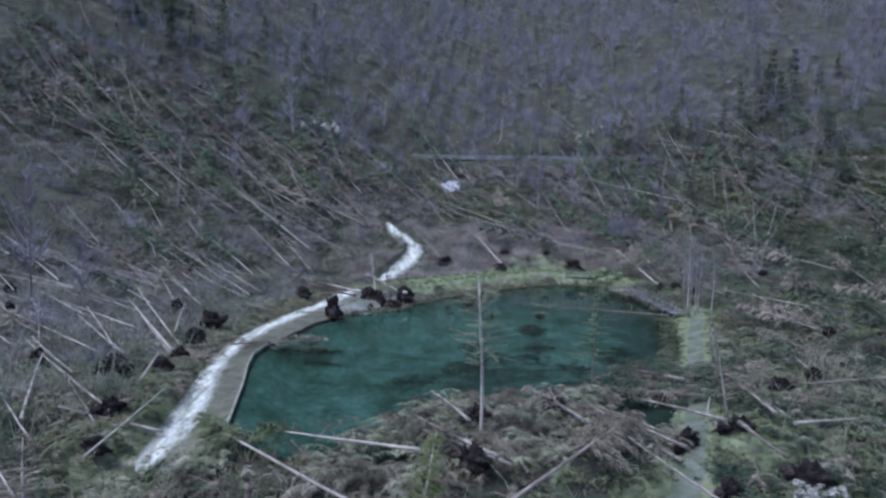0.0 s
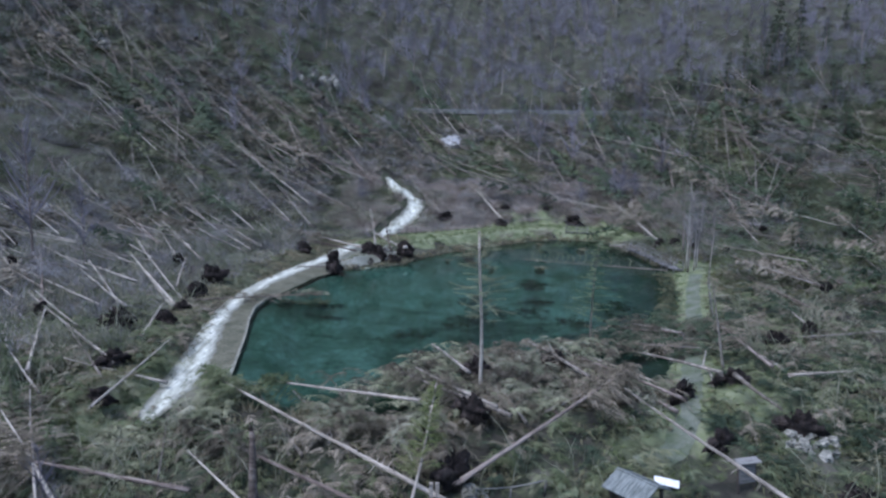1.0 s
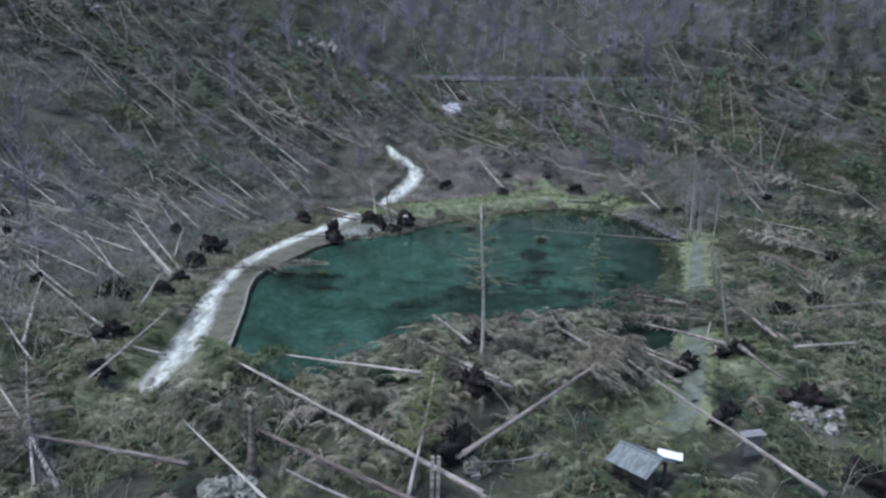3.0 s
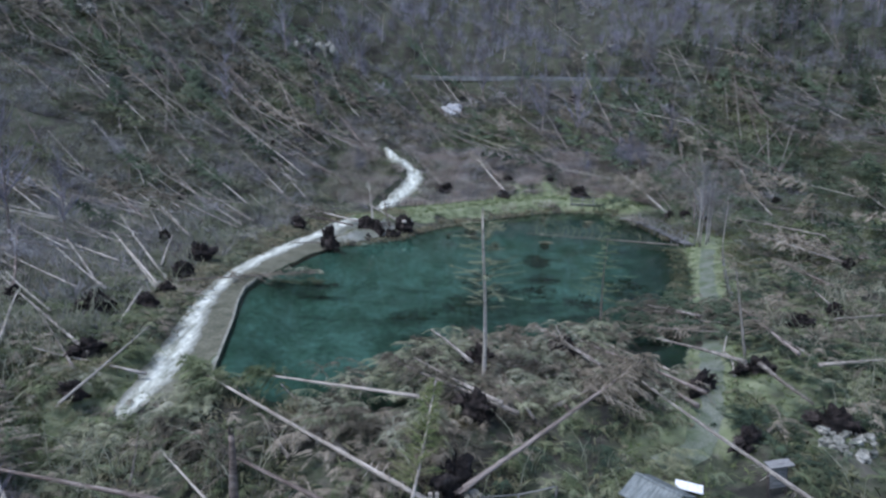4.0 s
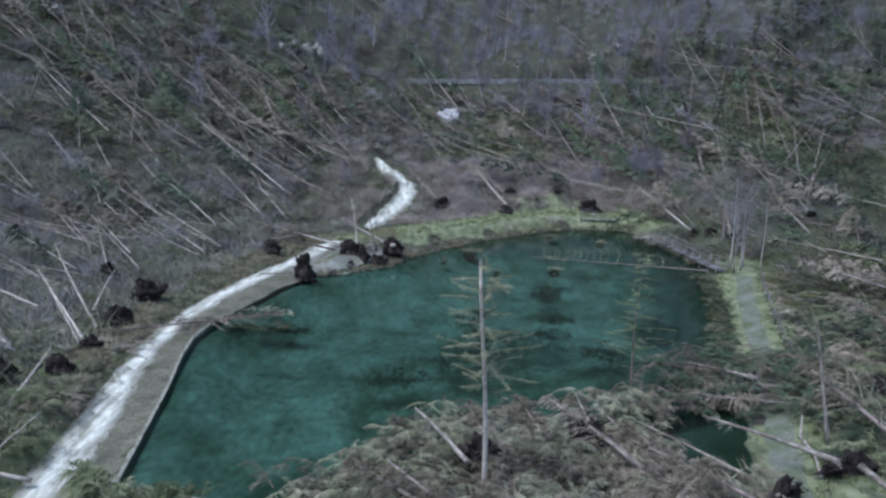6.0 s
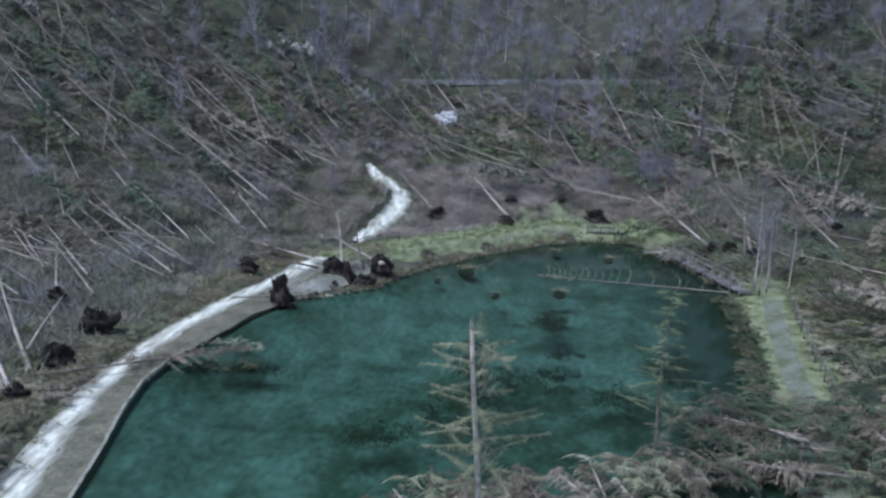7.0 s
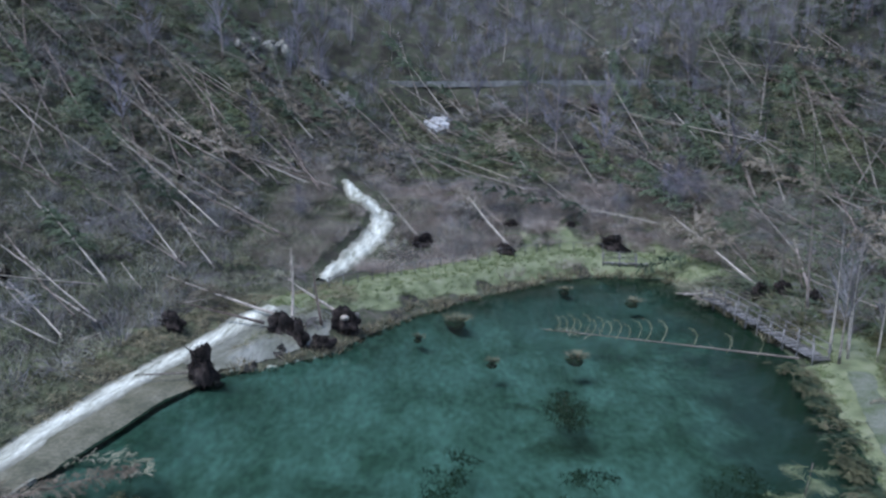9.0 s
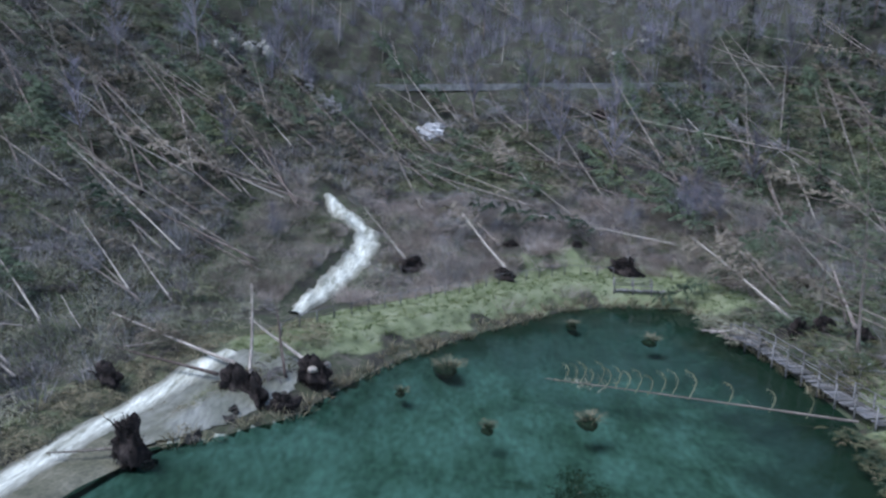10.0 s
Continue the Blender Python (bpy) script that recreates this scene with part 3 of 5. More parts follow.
REF = 16.0
TRUNKS = {"bright": [bent_trunk(REF, 0.2, s + 60, s % 2).mesh("trunk", M_PEELED) for s in range(4)],
          "thin": [bent_trunk(REF, 0.13, s + 30, s % 2).mesh("trunk", M_PALE) for s in range(3)],
          "grey": [bent_trunk(REF, 0.2, s, s % 2).mesh("trunk", M_BARK) for s in range(4)],
          "pale": [bent_trunk(REF, 0.2, s + 9, s % 2).mesh("trunk", M_PALE) for s in range(4)]}
CROWNS = {"spruce": [lying_crown(REF, 0.34, 84, 2.7, 25, s, 0.65, 0.46, 0.045, False, 3).mesh("crown", M_GREEN) for s in range(3)],
          "brown": [lying_crown(REF, 0.36, 80, 2.6, 25, s + 5, 0.65, 0.44, 0.043, False, 3).mesh("crown", M_BROWN) for s in range(3)],
          "clear": [lying_crown(REF, 0.78, 64, 2.2, 26, s + 50, 0.65, 0.46, 0.045, False, 3).mesh("crown", M_GREEN) for s in range(2)],
          "rusty": [lying_crown(REF, 0.62, 84, 2.4, 26, s + 70, 0.6, 0.44, 0.043, False, 3).mesh("crown", M_BROWN) for s in range(2)],
          "pole": [lying_crown(REF, 0.74, 22, 1.3, 12, s + 10, 0.35, 0.4, 0.03, False, 3).mesh("crown", M_DEAD) for s in range(2)],
          "larch": [lying_crown(REF, 0.3, 80, 2.4, 24, s + 15, 0.1, 0.45, 0.06, False, 3).mesh("crown", M_LARCH) for s in range(1)],
          "far_spruce": [lying_crown(REF, 0.35, 52, 2.6, 18, s + 20, 0.55, 0.6, 0.11, False, 2).mesh("crown", M_FIR if s else M_GREEN) for s in range(3)],
          "far_brown": [lying_crown(REF, 0.40, 48, 2.5, 18, s + 25, 0.5, 0.6, 0.10, False, 2).mesh("crown", M_BROWN) for s in range(3)],
          "far_grey": [lying_crown(REF, 0.45, 44, 1.9, 16, s + 30, 0.3, 0.5, 0.045, False, 2).mesh("crown", M_TWIG) for s in range(3)]}
LABELS = {"rusty": "long storm-felled trunk with a browning crown at its tip", "clear": "long storm-felled trunk with a green crown at its tip", "spruce": "storm-felled spruce with drooping green branches lying on the ground", "brown": "storm-felled spruce with browning branches lying among brush",
          "pole": "bare pale fallen trunk with few broken twigs", "larch": "leaning young tree with light green foliage",
          "far_spruce": "storm-felled spruce with green crown on the slope", "far_brown": "storm-felled tree with brown crown on the slope",
          "far_grey": "storm-felled grey leafless tree on the slope"}


def root_disc(seed):
    """The upturned root plate of a fallen tree: a ragged disc of earth, facing -x, with broken roots."""
    state = random.getstate()
    random.seed(seed)
    soup = Soup()
    soup.lump((0, 0, seed * 0.37), 0.76, 0.6, 0.9, 14, 20, 0.3)
    for v in soup.v:
        v.z -= seed * 0.37
    for v in soup.v:
        v.x *= 0.42
    for i in range(84):
        a = random.uniform(0, 6.28)
        d = Vector((random.uniform(-0.5, 0.15), math.cos(a), math.sin(a)))
        p, q = d * 0.45, d * random.uniform(0.5, 1.05) + Vector((random.gauss(0, 0.12), random.gauss(0, 0.15), random.gauss(0, 0.15)))
        soup.tube([p, p.lerp(q, 0.6) + Vector((0, random.gauss(0, 0.1), 0.05)), q], [0.05, 0.03, 0.008], 4, False)
    for i in range(260):
        a, r = random.uniform(0, 6.28), random.uniform(0.3, 0.95)
        p = Vector((random.uniform(-0.3, 0.2), math.cos(a) * r, math.sin(a) * r))
        soup.blade(p, p + Vector((random.gauss(-0.1, 0.2), random.gauss(0, 0.2), random.gauss(-0.22, 0.2))), 0.045)
    random.setstate(state)
    return soup


ROOTS = [root_disc(s).mesh("root_plate", M_ROOT) for s in range(4)]
COUNT = [0]


def lying_frame(base, top):
    base, top = Vector(base), Vector(top)
    x = (top - base).normalized()
    y = Vector((0, 0, 1)).cross(x)
    y = y.normalized() if y.length > 0.05 else Vector((0, 1, 0))
    z = x.cross(y)
    return Matrix(((x.x, y.x, z.x, base.x), (x.y, y.y, z.y, base.y), (x.z, y.z, z.z, base.z), (0, 0, 0, 1))), (top - base).length


def fallen(kind, base, top, thick=1.0, root=0.0, flat=1.0, tone=""):
    near = base[1] < 70
    m, length = lying_frame(base, top)
    COUNT[0] += 1
    i = COUNT[0]
    ob = thing("fallen_tree", m, LABELS[kind], "tree", "fallen trees")
    shade = "grey" if kind == "rusty" else "pale" if i % 3 or near and kind in ("pole", "clear") else "grey"
    if kind == "clear" or kind == "pole" and i % 5 == 0:
        shade = "bright"
    shade = tone or shade
    t = part("trunk", TRUNKS[shade][i % 4], ob)
    thick *= 0.78
    t.scale = (length / REF, thick, thick)
    pool = CROWNS[kind]
    c = part("crown", pool[i % len(pool)], ob)
    w = min(1.15, max(0.5, length / REF * 1.25))
    c.scale = (length / REF, w, w * flat)
    if root:
        r = part("root_plate", ROOTS[i % 4], ob, "dark earthy upturned root plate")
        r.scale = (root, root, root)
    return ob


# ---- upturned root plates that stand by themselves ----
LOGS = [((0.6, 27.9), (-9, 34.2)), ((-2.1, 27.4), (-10, 31.5)), ((-0.3, 30.1), (6, 36.4)), ((15.5, 28.2), (10.5, 35.2)), ((0.4, 30.6), (4.1, 31.8)), ((-8.2, 25.8), (-15.2, 32.8)), ((-13.1, 28.6), (-22, 29.9)), ((-3.1, 26.4), (-8.6, 29.2))]
PLATES = [(-11.2, 28.6, 2.3), (14.2, 32.9, 1.7), (8.2, 31.0, 1.7), (19, 36.4, 2.0), (17.6, 40.8, 2.2), (10, 33.2, 1.2), (1.0, 30.5, 1.5), (3.0, 31.2, 1.5)]


def upturned(x, y, z, size, yaw, tilt=0, tall=1.0):
    PLATES.append((x, y, 1.7))
    ob = thing("root_plate", pose(x, y, z, 0, tilt, yaw) @ Matrix.Diagonal((size, size * (0.9 + 0.5 * (x % 1)), size * (0.75 + 0.4 * (y % 1)) * tall, 1)), "dark upturned root plate of a fallen tree", "root plate", "root plates")
    part("earth", ROOTS[int(abs(x * 7 + y)) % 4], ob)
    return ob


for x, y, z, size, yaw in ((-6.2, 110.6, 2.5, 1.1, 100), (2.9, 109.4, 2.0, 0.9, 60), (14.7, 112.6, 2.2, 1.35, 60), (-22.5, 84.1, 1.3, 1.15, 60), (-26.9, 65.4, 1.5, 1.35, 100),
                           (-25.9, 59.4, 1.3, 1.1, 130), (-25, 54.3, 1.2, 0.8, 100), (-24.6, 50.5, 1.2, 0.9, 80), (-27.6, 48.6, 1.5, 1.15, 120)):
    upturned(x, y, z, size, yaw)
for x, y, z, size, yaw in ((-23.7, 41, 1.2, 1.0, 140), (-22.4, 37.1, 0.3, 0.8, 80), (12.9, 40.7, 0.8, 0.95, 130), (13.8, 36, 0.0, 1.0, 130), (16.8, 43.2, 1.0, 1.0, 100), (0, 36.0, 1.1, 1.25, 60),
                           (0.1, 43.3, 0.9, 1.05, 100), (18.7, 37.6, 0.3, 1.1, 70), (19.2, 31.6, -1.0, 1.1, 60), (-0.7, 31.6, -0.4, 1.15, -40), (23.2, 52.3, 1.2, 0.9, 80)):
    upturned(x, y, z, size, yaw)
upturned(-17.0, 76.0, 1.2, 1.1, 80, 6, 1.9)
for x, y, z, size, yaw in ((-13.9, 83.5, 1.3, 1.35, 80), (-12.6, 82.9, 1.0, 1.15, 40), (-10.9, 82.4, 0.5, 0.95, 100), (-9.7, 85.6, 1.3, 1.2, 70), (3.6, 115.4, 3.9, 0.6, 90),
                           (10.5, 116.2, 3.8, 0.5, 90), (25, 96.9, 1.3, 1.0, 120), (27.4, 97.7, 1.5, 0.8, 80), (29.2, 95.7, 1.2, 0.9, 60), (17.4, 150.4, 16.4, 1.5, 90), (5.6, 45.4, 0.9, 0.95, 60),
                           (-43.1, 119.3, 11.2, 0.8, 60), (-33, 126, 12, 0.9, 120)):
    upturned(x, y, z, size, yaw)

# ---- fallen trees that stand out ----
fallen("clear", (0.6, 27.9, -0.8), (-16.6, 39.2, 1.5), 0.90)
fallen("rusty", (-2.1, 27.4, -0.9), (-16.2, 34.7, 0.0), 0.86)
fallen("rusty", (-0.3, 30.1, 0.0), (9.6, 39.9, 2.8), 0.86)
fallen("rusty", (-13.1, 28.6, -0.5), (-25.8, 30.4, -0.0), 0.78)
fallen("pole", (-8.2, 25.8, -0.7), (-15.2, 32.8, -0.4), 0.55)
fallen("pole", (-15.8, 30.7, -1.3), (-16.1, 33.0, 1.4), 0.35)
fallen("pole", (-3.1, 26.4, -1.2), (-8.6, 29.2, -0.9), 0.62)
fallen("larch", (-2.7, 27.5, -1.2), (-1.9, 33.3, 3.6), 0.62)
fallen("clear", (-2.9, 35.1, 1.8), (-12.5, 37.8, 1.7), 0.70)
fallen("brown", (2.1, 34.9, 1.3), (-5.4, 40.4, 2.0), 0.78)
fallen("brown", (1.3, 35.5, 1.6), (-3.6, 40.4, 1.8), 0.78)
fallen("pole", (-0.3, 41.9, 1.2), (-3.2, 46.2, 1.5), 0.80)
fallen("brown", (7.3, 41.7, 1.2), (3.6, 48.6, 1.5), 0.90)
fallen("pole", (15.5, 28.2, -0.0), (8.8, 37.6, 2.3), 0.86)
fallen("brown", (12.0, 37.6, 1.8), (6.9, 42.4, 2.2), 0.70)
fallen("pole", (16.3, 41.7, 2.0), (17.9, 38.1, 1.1), 1.00)
fallen("pole", (15.7, 42.2, 1.7), (11.5, 47.2, 1.4), 0.90)
fallen("brown", (19.6, 43.9, 1.9), (19.0, 53.6, 2.0), 0.80)
fallen("pole", (25.0, 53.0, 1.3), (32.9, 54.2, 1.7), 0.80)
fallen("pole", (19.5, 41.4, 2.1), (24.4, 43.4, 1.9), 0.80)
fallen("pole", (-22.0, 35.5, 0.3), (-20.6, 42.9, 2.2), 0.47)
fallen("pole", (-19.9, 40.6, -0.1), (-26.5, 40.3, 1.5), 0.70)
fallen("pole", (-23.6, 40.8, 1.2), (-35.5, 49.9, 3.2), 0.80)
fallen("pole", (-23.3, 39.1, 0.7), (-28.5, 43.8, 2.3), 0.60)
fallen("pole", (-26.0, 55.0, 1.0), (-33.8, 62.5, 4.3), 0.80)
fallen("pole", (-26.2, 54.8, 1.0), (-32.2, 61.1, 3.5), 0.60)
fallen("pole", (-26.9, 58.0, 1.1), (-36.6, 69.2, 4.3), 0.80)
fallen("pole", (-29.5, 52.9, 1.3), (-34.9, 57.3, 4.2), 0.80)
fallen("pole", (-24.3, 45.9, 1.3), (-24.2, 49.3, 2.9), 0.60)
fallen("brown", (-26.1, 56.7, 1.2), (-16.0, 65.7, 0.1), 0.55, 0, 0.35)
fallen("pole", (-17.4, 76.4, 0.7), (-21.1, 75.6, 0.6), 0.60)
fallen("pole", (-13.2, 83.4, 1.3), (-15.1, 89.7, 5.9), 0.90)
fallen("pole", (-11.5, 85.4, 1.0), (-13.1, 88.7, 5.2), 0.70)
fallen("pole", (-10.3, 86.7, 1.3), (-15.6, 90.9, 3.2), 0.90)
fallen("brown", (-15.7, 87.2, 1.2), (-27.4, 93.6, 2.3), 0.90)
fallen("pole", (-16.2, 85.8, 0.9), (-23.7, 87.3, 1.9), 0.80)
fallen("pole", (-27.4, 79.9, 1.1), (-25.5, 82.4, 1.5), 0.80)
fallen("pole", (-24.9, 89.9, 1.0), (-21.6, 89.3, 1.8), 0.50)
fallen("pole", (17.3, 46.0, 0.4), (15.9, 46.3, 6.9), 0.62)
fallen("pole", (12.2, 42.6, 0.6), (8.2, 48.0, 0.6), 0.55)
fallen("brown", (16.2, 52.5, 1.2), (12.7, 55.0, 1.3), 0.80)
fallen("brown", (12.2, 38.6, 0.6), (7.2, 46.6, 1.0), 0.90)
fallen("pole", (4.2, 41.1, 0.3), (2.5, 41.4, 0.5), 0.90)
fallen("brown", (4.1, 37.9, 0.3), (9.0, 41.5, 1.4), 0.80)
fallen("brown", (29.2, 60.3, 2.0), (27.7, 68.5, 2.3), 0.70)
fallen("pole", (20.8, 45.1, 1.2), (19.6, 51.2, 1.7), 0.70)
fallen("pole", (-32.2, 120.1, 10.3), (-41.9, 121.8, 14.7), 0.55)
fallen("far_brown", (-10.9, 125.6, 7.2), (-18.7, 137.2, 15.3), 0.55)
fallen("pole", (-6.8, 110.6, 2.9), (-12.6, 118.0, 7.5), 0.55)
fallen("pole", (3.5, 109.3, 2.1), (-1.4, 115.5, 6.9), 1.00)
fallen("far_brown", (2.5, 113.8, 4.0), (-2.5, 119.3, 7.6), 0.50)
fallen("pole", (-44.5, 126.1, 15.4), (-49.4, 131.0, 22.0), 0.55)
fallen("far_brown", (-48.1, 129.2, 18.1), (-56.3, 130.5, 22.3), 0.55)
fallen("far_spruce", (-37.2, 104.8, 6.2), (-45.2, 106.9, 10.0), 0.55)
fallen("pole", (-38.2, 139.5, 19.8), (-45.7, 142.3, 25.1), 0.55)
fallen("far_spruce", (-24.1, 132.5, 12.7), (-30.5, 136.6, 18.3), 0.55)
fallen("far_spruce", (-23.3, 122.5, 8.6), (-34.6, 130.9, 16.6), 0.55)
fallen("far_brown", (-25.0, 118.8, 7.8), (-32.2, 123.8, 13.8), 0.55)
fallen("far_spruce", (-43.9, 111.7, 9.8), (-49.4, 111.4, 12.2), 0.55)
fallen("far_spruce", (-39.1, 115.5, 10.7), (-48.2, 117.2, 14.8), 0.55)
fallen("far_brown", (-27.8, 103.3, 3.7), (-35.5, 105.0, 7.2), 0.55)
fallen("far_brown", (-1.8, 149.9, 15.1), (-9.0, 159.5, 19.5), 0.55)
fallen("pole", (10.4, 149.9, 16.2), (5.1, 167.0, 24.9), 0.55)
fallen("far_brown", (6.0, 127.6, 8.8), (2.2, 140.2, 13.7), 0.50)
fallen("pole", (23.4, 137.4, 11.7), (20.1, 153.4, 21.7), 0.55)
fallen("pole", (18.4, 143.1, 15.5), (8.8, 140.9, 13.2), 0.44)
fallen("pole", (15.0, 112.4, 2.6), (15.5, 113.0, 8.3), 0.55)
fallen("brown", (25.6, 99.3, 1.5), (20.8, 112.3, 5.6), 1.00)
fallen("pole", (29.8, 97.6, 1.3), (31.6, 106.6, 4.6), 1.00)
fallen("far_spruce", (28.8, 108.0, 5.2), (16.4, 106.0, 1.1), 0.33)
fallen("far_brown", (39.0, 132.1, 11.2), (35.9, 138.3, 14.8), 0.50)
fallen("pole", (13.5, 158.6, 20.9), (13.3, 155.7, 27.4), 0.50)
fallen("pole", (9.5, 157.6, 20.5), (9.7, 156.8, 25.2), 0.44)
fallen("far_brown", (47.1, 169.6, 29.8), (60.2, 155.6, 25.5), 0.55)
fallen("far_brown", (29.0, 126.7, 8.2), (32.8, 130.0, 12.4), 0.50)
fallen("far_spruce", (-2.7, 149.9, 14.7), (-12.0, 167.5, 23.9), 0.55)
fallen("pole", (-41.0, 100.2, 4.4), (-46.0, 102.5, 8.9), 0.85, tone="bright")
fallen("pole", (-49.1, 96.0, 2.6), (-41.5, 88.2, 6.4), 0.5, tone="bright")
fallen("far_brown", (-26.5, 119.4, 8.6), (-37.9, 128.6, 16.6), 0.55)

# the drowned spruce by the boardwalk
drowned = fallen("pole", (22.7, 83.2, 0.4), (5.2, 89.0, -0.05), 0.5, tone="pale")
for k in (0.14, 0.25, 0.38, 0.5, 0.56, 0.6, 0.64, 0.68, 0.715, 0.75, 0.78, 0.81, 0.84, 0.87, 0.9, 0.93):
    q = Vector((22.7 - 17.5 * k, 83.2 + 5.8 * k + random.gauss(0.1, 0.1), 0.0))
    h = (1.75 - 0.9 * max(0, k - 0.5)) * random.uniform(0.75, 1.1)
    arc = [q, q + Vector((0.22, 0.1, 0.35)) * h, q + Vector((0.30, 0.15, 0.65)) * h, q + Vector((0.16, 0.2, 0.92)) * h, q + Vector((-0.14, 0.2, 1.05)) * h]
    soup = Soup()
    soup.tube(arc, [0.035, 0.032, 0.028, 0.02, 0.008], 4, False)
    for j in range(46):
        u = random.uniform(0.25, 1) * 3.99
        p = arc[int(u)].lerp(arc[int(u) + 1], u - int(u))
        soup.blade(p, p + Vector((random.uniform(-0.3, 0.15), random.gauss(0, 0.12), random.uniform(-0.35, 0.05))), 0.028)
    ob = part("branch", soup.mesh("branch", M_SOFT), drowned, "pale bent branch standing out of the water")
    ob.matrix_parent_inverse = drowned.matrix_world.inverted()


# ---- standing trees ----
def upright_trunk(h, r, seed, broken=False):
    rnd = random.Random(seed)
    soup = Soup()
    soup.tube([(0.02 * h * math.sin(k * 4 + seed) * k, 0.015 * h * math.sin(k * 3 + 2 * seed) * k, h * k) for k in np.linspace(0, 1, 9)],
              [r * (1.2 if k == 0 else 1) * (1 - (0.5 if broken else 0.88) * k) for k in np.linspace(0, 1, 9)], 8)
    if broken:
        top = Vector((0.02 * h * math.sin(4 + seed), 0.015 * h * math.sin(3 + 2 * seed), h))
        for i in range(6):
            a = rnd.uniform(0, 6.28)
            soup.blade(top + Vector((math.cos(a), math.sin(a), 0)) * r * 0.3, top + Vector((math.cos(a) * r * 0.4, math.sin(a) * r * 0.4, rnd.uniform(0.2, 0.6))), r * 0.6)
    return soup


def conifer_crown(h, start, reach, whorls, per, twigs, seed, droop=0.3, width=0.06, twig=0.4, taper=1.0):
    state = random.getstate()
    random.seed(seed)
    soup = Soup()
    for i in range(whorls):
        k = start + (1 - start) * (i + random.random()) / whorls
        for j in range(per):
            a = random.uniform(0, 6.28)
            size = reach * (1.08 - taper * (k - start) / (1 - start)) * random.uniform(0.55, 1.2)
            out = Vector((math.cos(a), math.sin(a), 0.15))
            pts = [Vector((0, 0, h * k)) + out * size * u + Vector((0, 0, -droop * size * u * u)) for u in (0, 0.35, 0.7, 1)]
            soup.tube(pts, [0.03, 0.022, 0.015, 0.006], 3, False)
            side = out.cross(Vector((0, 0, 1)))
            for t in range(twigs):
                u = random.uniform(0.2, 1)
                s = min(2, int(u * 3))
                p = pts[s].lerp(pts[s + 1], u * 3 - s)
                way = side * random.choice((-1, 1)) * random.uniform(0.3, 1) + out * random.uniform(0.2, 0.9) + Vector((0, 0, random.uniform(-0.7, 0.1)))
                soup.blade(p, p + way.normalized() * twig * random.uniform(0.5, 1.3), width * random.uniform(0.7, 1.4))
    random.setstate(state)
    return soup


def bare_crown(h, start, count, seed, spread=0.8, width=0.03):
    state = random.getstate()
    random.seed(seed)
    soup = Soup()
    for i in range(count):
        k = start + (0.98 - start) * random.random()
        a, size = random.uniform(0, 6.28), (1.1 - k) * h * 0.42 * random.uniform(0.5, 1.2) + 0.3
        d = Vector((math.cos(a) * spread, math.sin(a) * spread, random.uniform(0.5, 1.3)))
        p = Vector((0, 0, h * k))
        q = p + d * size * 0.6
        soup.tube([p, q, q + (d + Vector((0, 0, 0.4))) * size * 0.4], [width, width * 0.6, width * 0.2], 3, False)
        for t in range(7):
            s = p.lerp(q, random.uniform(0.3, 1))
            soup.blade(s, s + Vector((random.gauss(0, 0.35), random.gauss(0, 0.35), random.uniform(0.15, 0.9))) * size * 0.5, width * 0.7)
    random.setstate(state)
    return soup


def standing(name, x, y, trunk, crown, label, scale=1.0, lean=(0, 0), group="", z=None):
    ob = thing(name, pose(x, y, (height(x, y) - 0.1) if z is None else z, lean[0], lean[1], (x * 37 + y * 11) % 360 if lean == (0, 0) else 0) @ Matrix.Diagonal((scale, scale, scale, 1)), label, "tree", group)
    part("trunk", trunk, ob)
    if crown:
        part("crown", crown, ob)
    return ob


snag_trunk = upright_trunk(10.6, 0.13, 1, True).mesh("trunk", M_PALE)


def feathery_crown(h, start, reach, count, seed, taper, strands=64, twig=0.5, width=0.03, lift=0.25, droop=0.55):
    """Boughs that sweep out and droop, each fringed with fine hanging twigs."""
    state = random.getstate()
    random.seed(seed)
    soup = Soup()
    for i in range(count):
        k = start + (1 - start) * (i + random.random()) / count
        a, size = i * 2.4 + random.gauss(0, 0.4), reach * (1.05 - taper * (k - start) / (1 - start)) * random.uniform(0.5, 1.15)
        d = Vector((math.cos(a), math.sin(a), 0))
        up, down = lift * random.uniform(0.4, 1.6), droop * random.uniform(0.6, 1.3)
        pts = [Vector((0, 0, h * k)) + d * size * u + Vector((0, 0, size * (up * u - down * u * u + 0.3 * u ** 3))) for u in (0, 0.25, 0.5, 0.75, 1)]
        soup.tube(pts, [0.022, 0.018, 0.013, 0.009, 0.004], 3, False)
        side = d.cross(Vector((0, 0, 1)))
        for t in range(strands):
            u = 0.14 + 0.86 * (t + random.random()) / strands
            q = min(3, int(u * 4))
            p = pts[q].lerp(pts[q + 1], u * 4 - q)
            way = (side * (1 if t % 2 else -1) * random.uniform(0.5, 0.9) + d * random.uniform(0.4, 0.9) + Vector((random.gauss(0, 0.2), random.gauss(0, 0.2), random.uniform(-0.9, 0.3)))).normalized()
            soup.blade(p, p + way * twig * (1.1 - 0.7 * u) * random.uniform(0.6, 1.2), width * random.uniform(0.7, 1.4))
    random.setstate(state)
    return soup


snag_crown = feathery_crown(10.5, 0.48, 2.0, 42, 4, 0.15, 120, 0.42, 0.018, 0.4, 0.55).mesh("crown", M_SOFT)
standing("dead_spruce", 0.42, 41.1, snag_trunk, snag_crown, "tall snapped dead spruce with sparse feathery branches", lean=(0, -1), z=-0.25)
thin_trunk = upright_trunk(10.4, 0.09, 3).mesh("trunk", M_BARK)
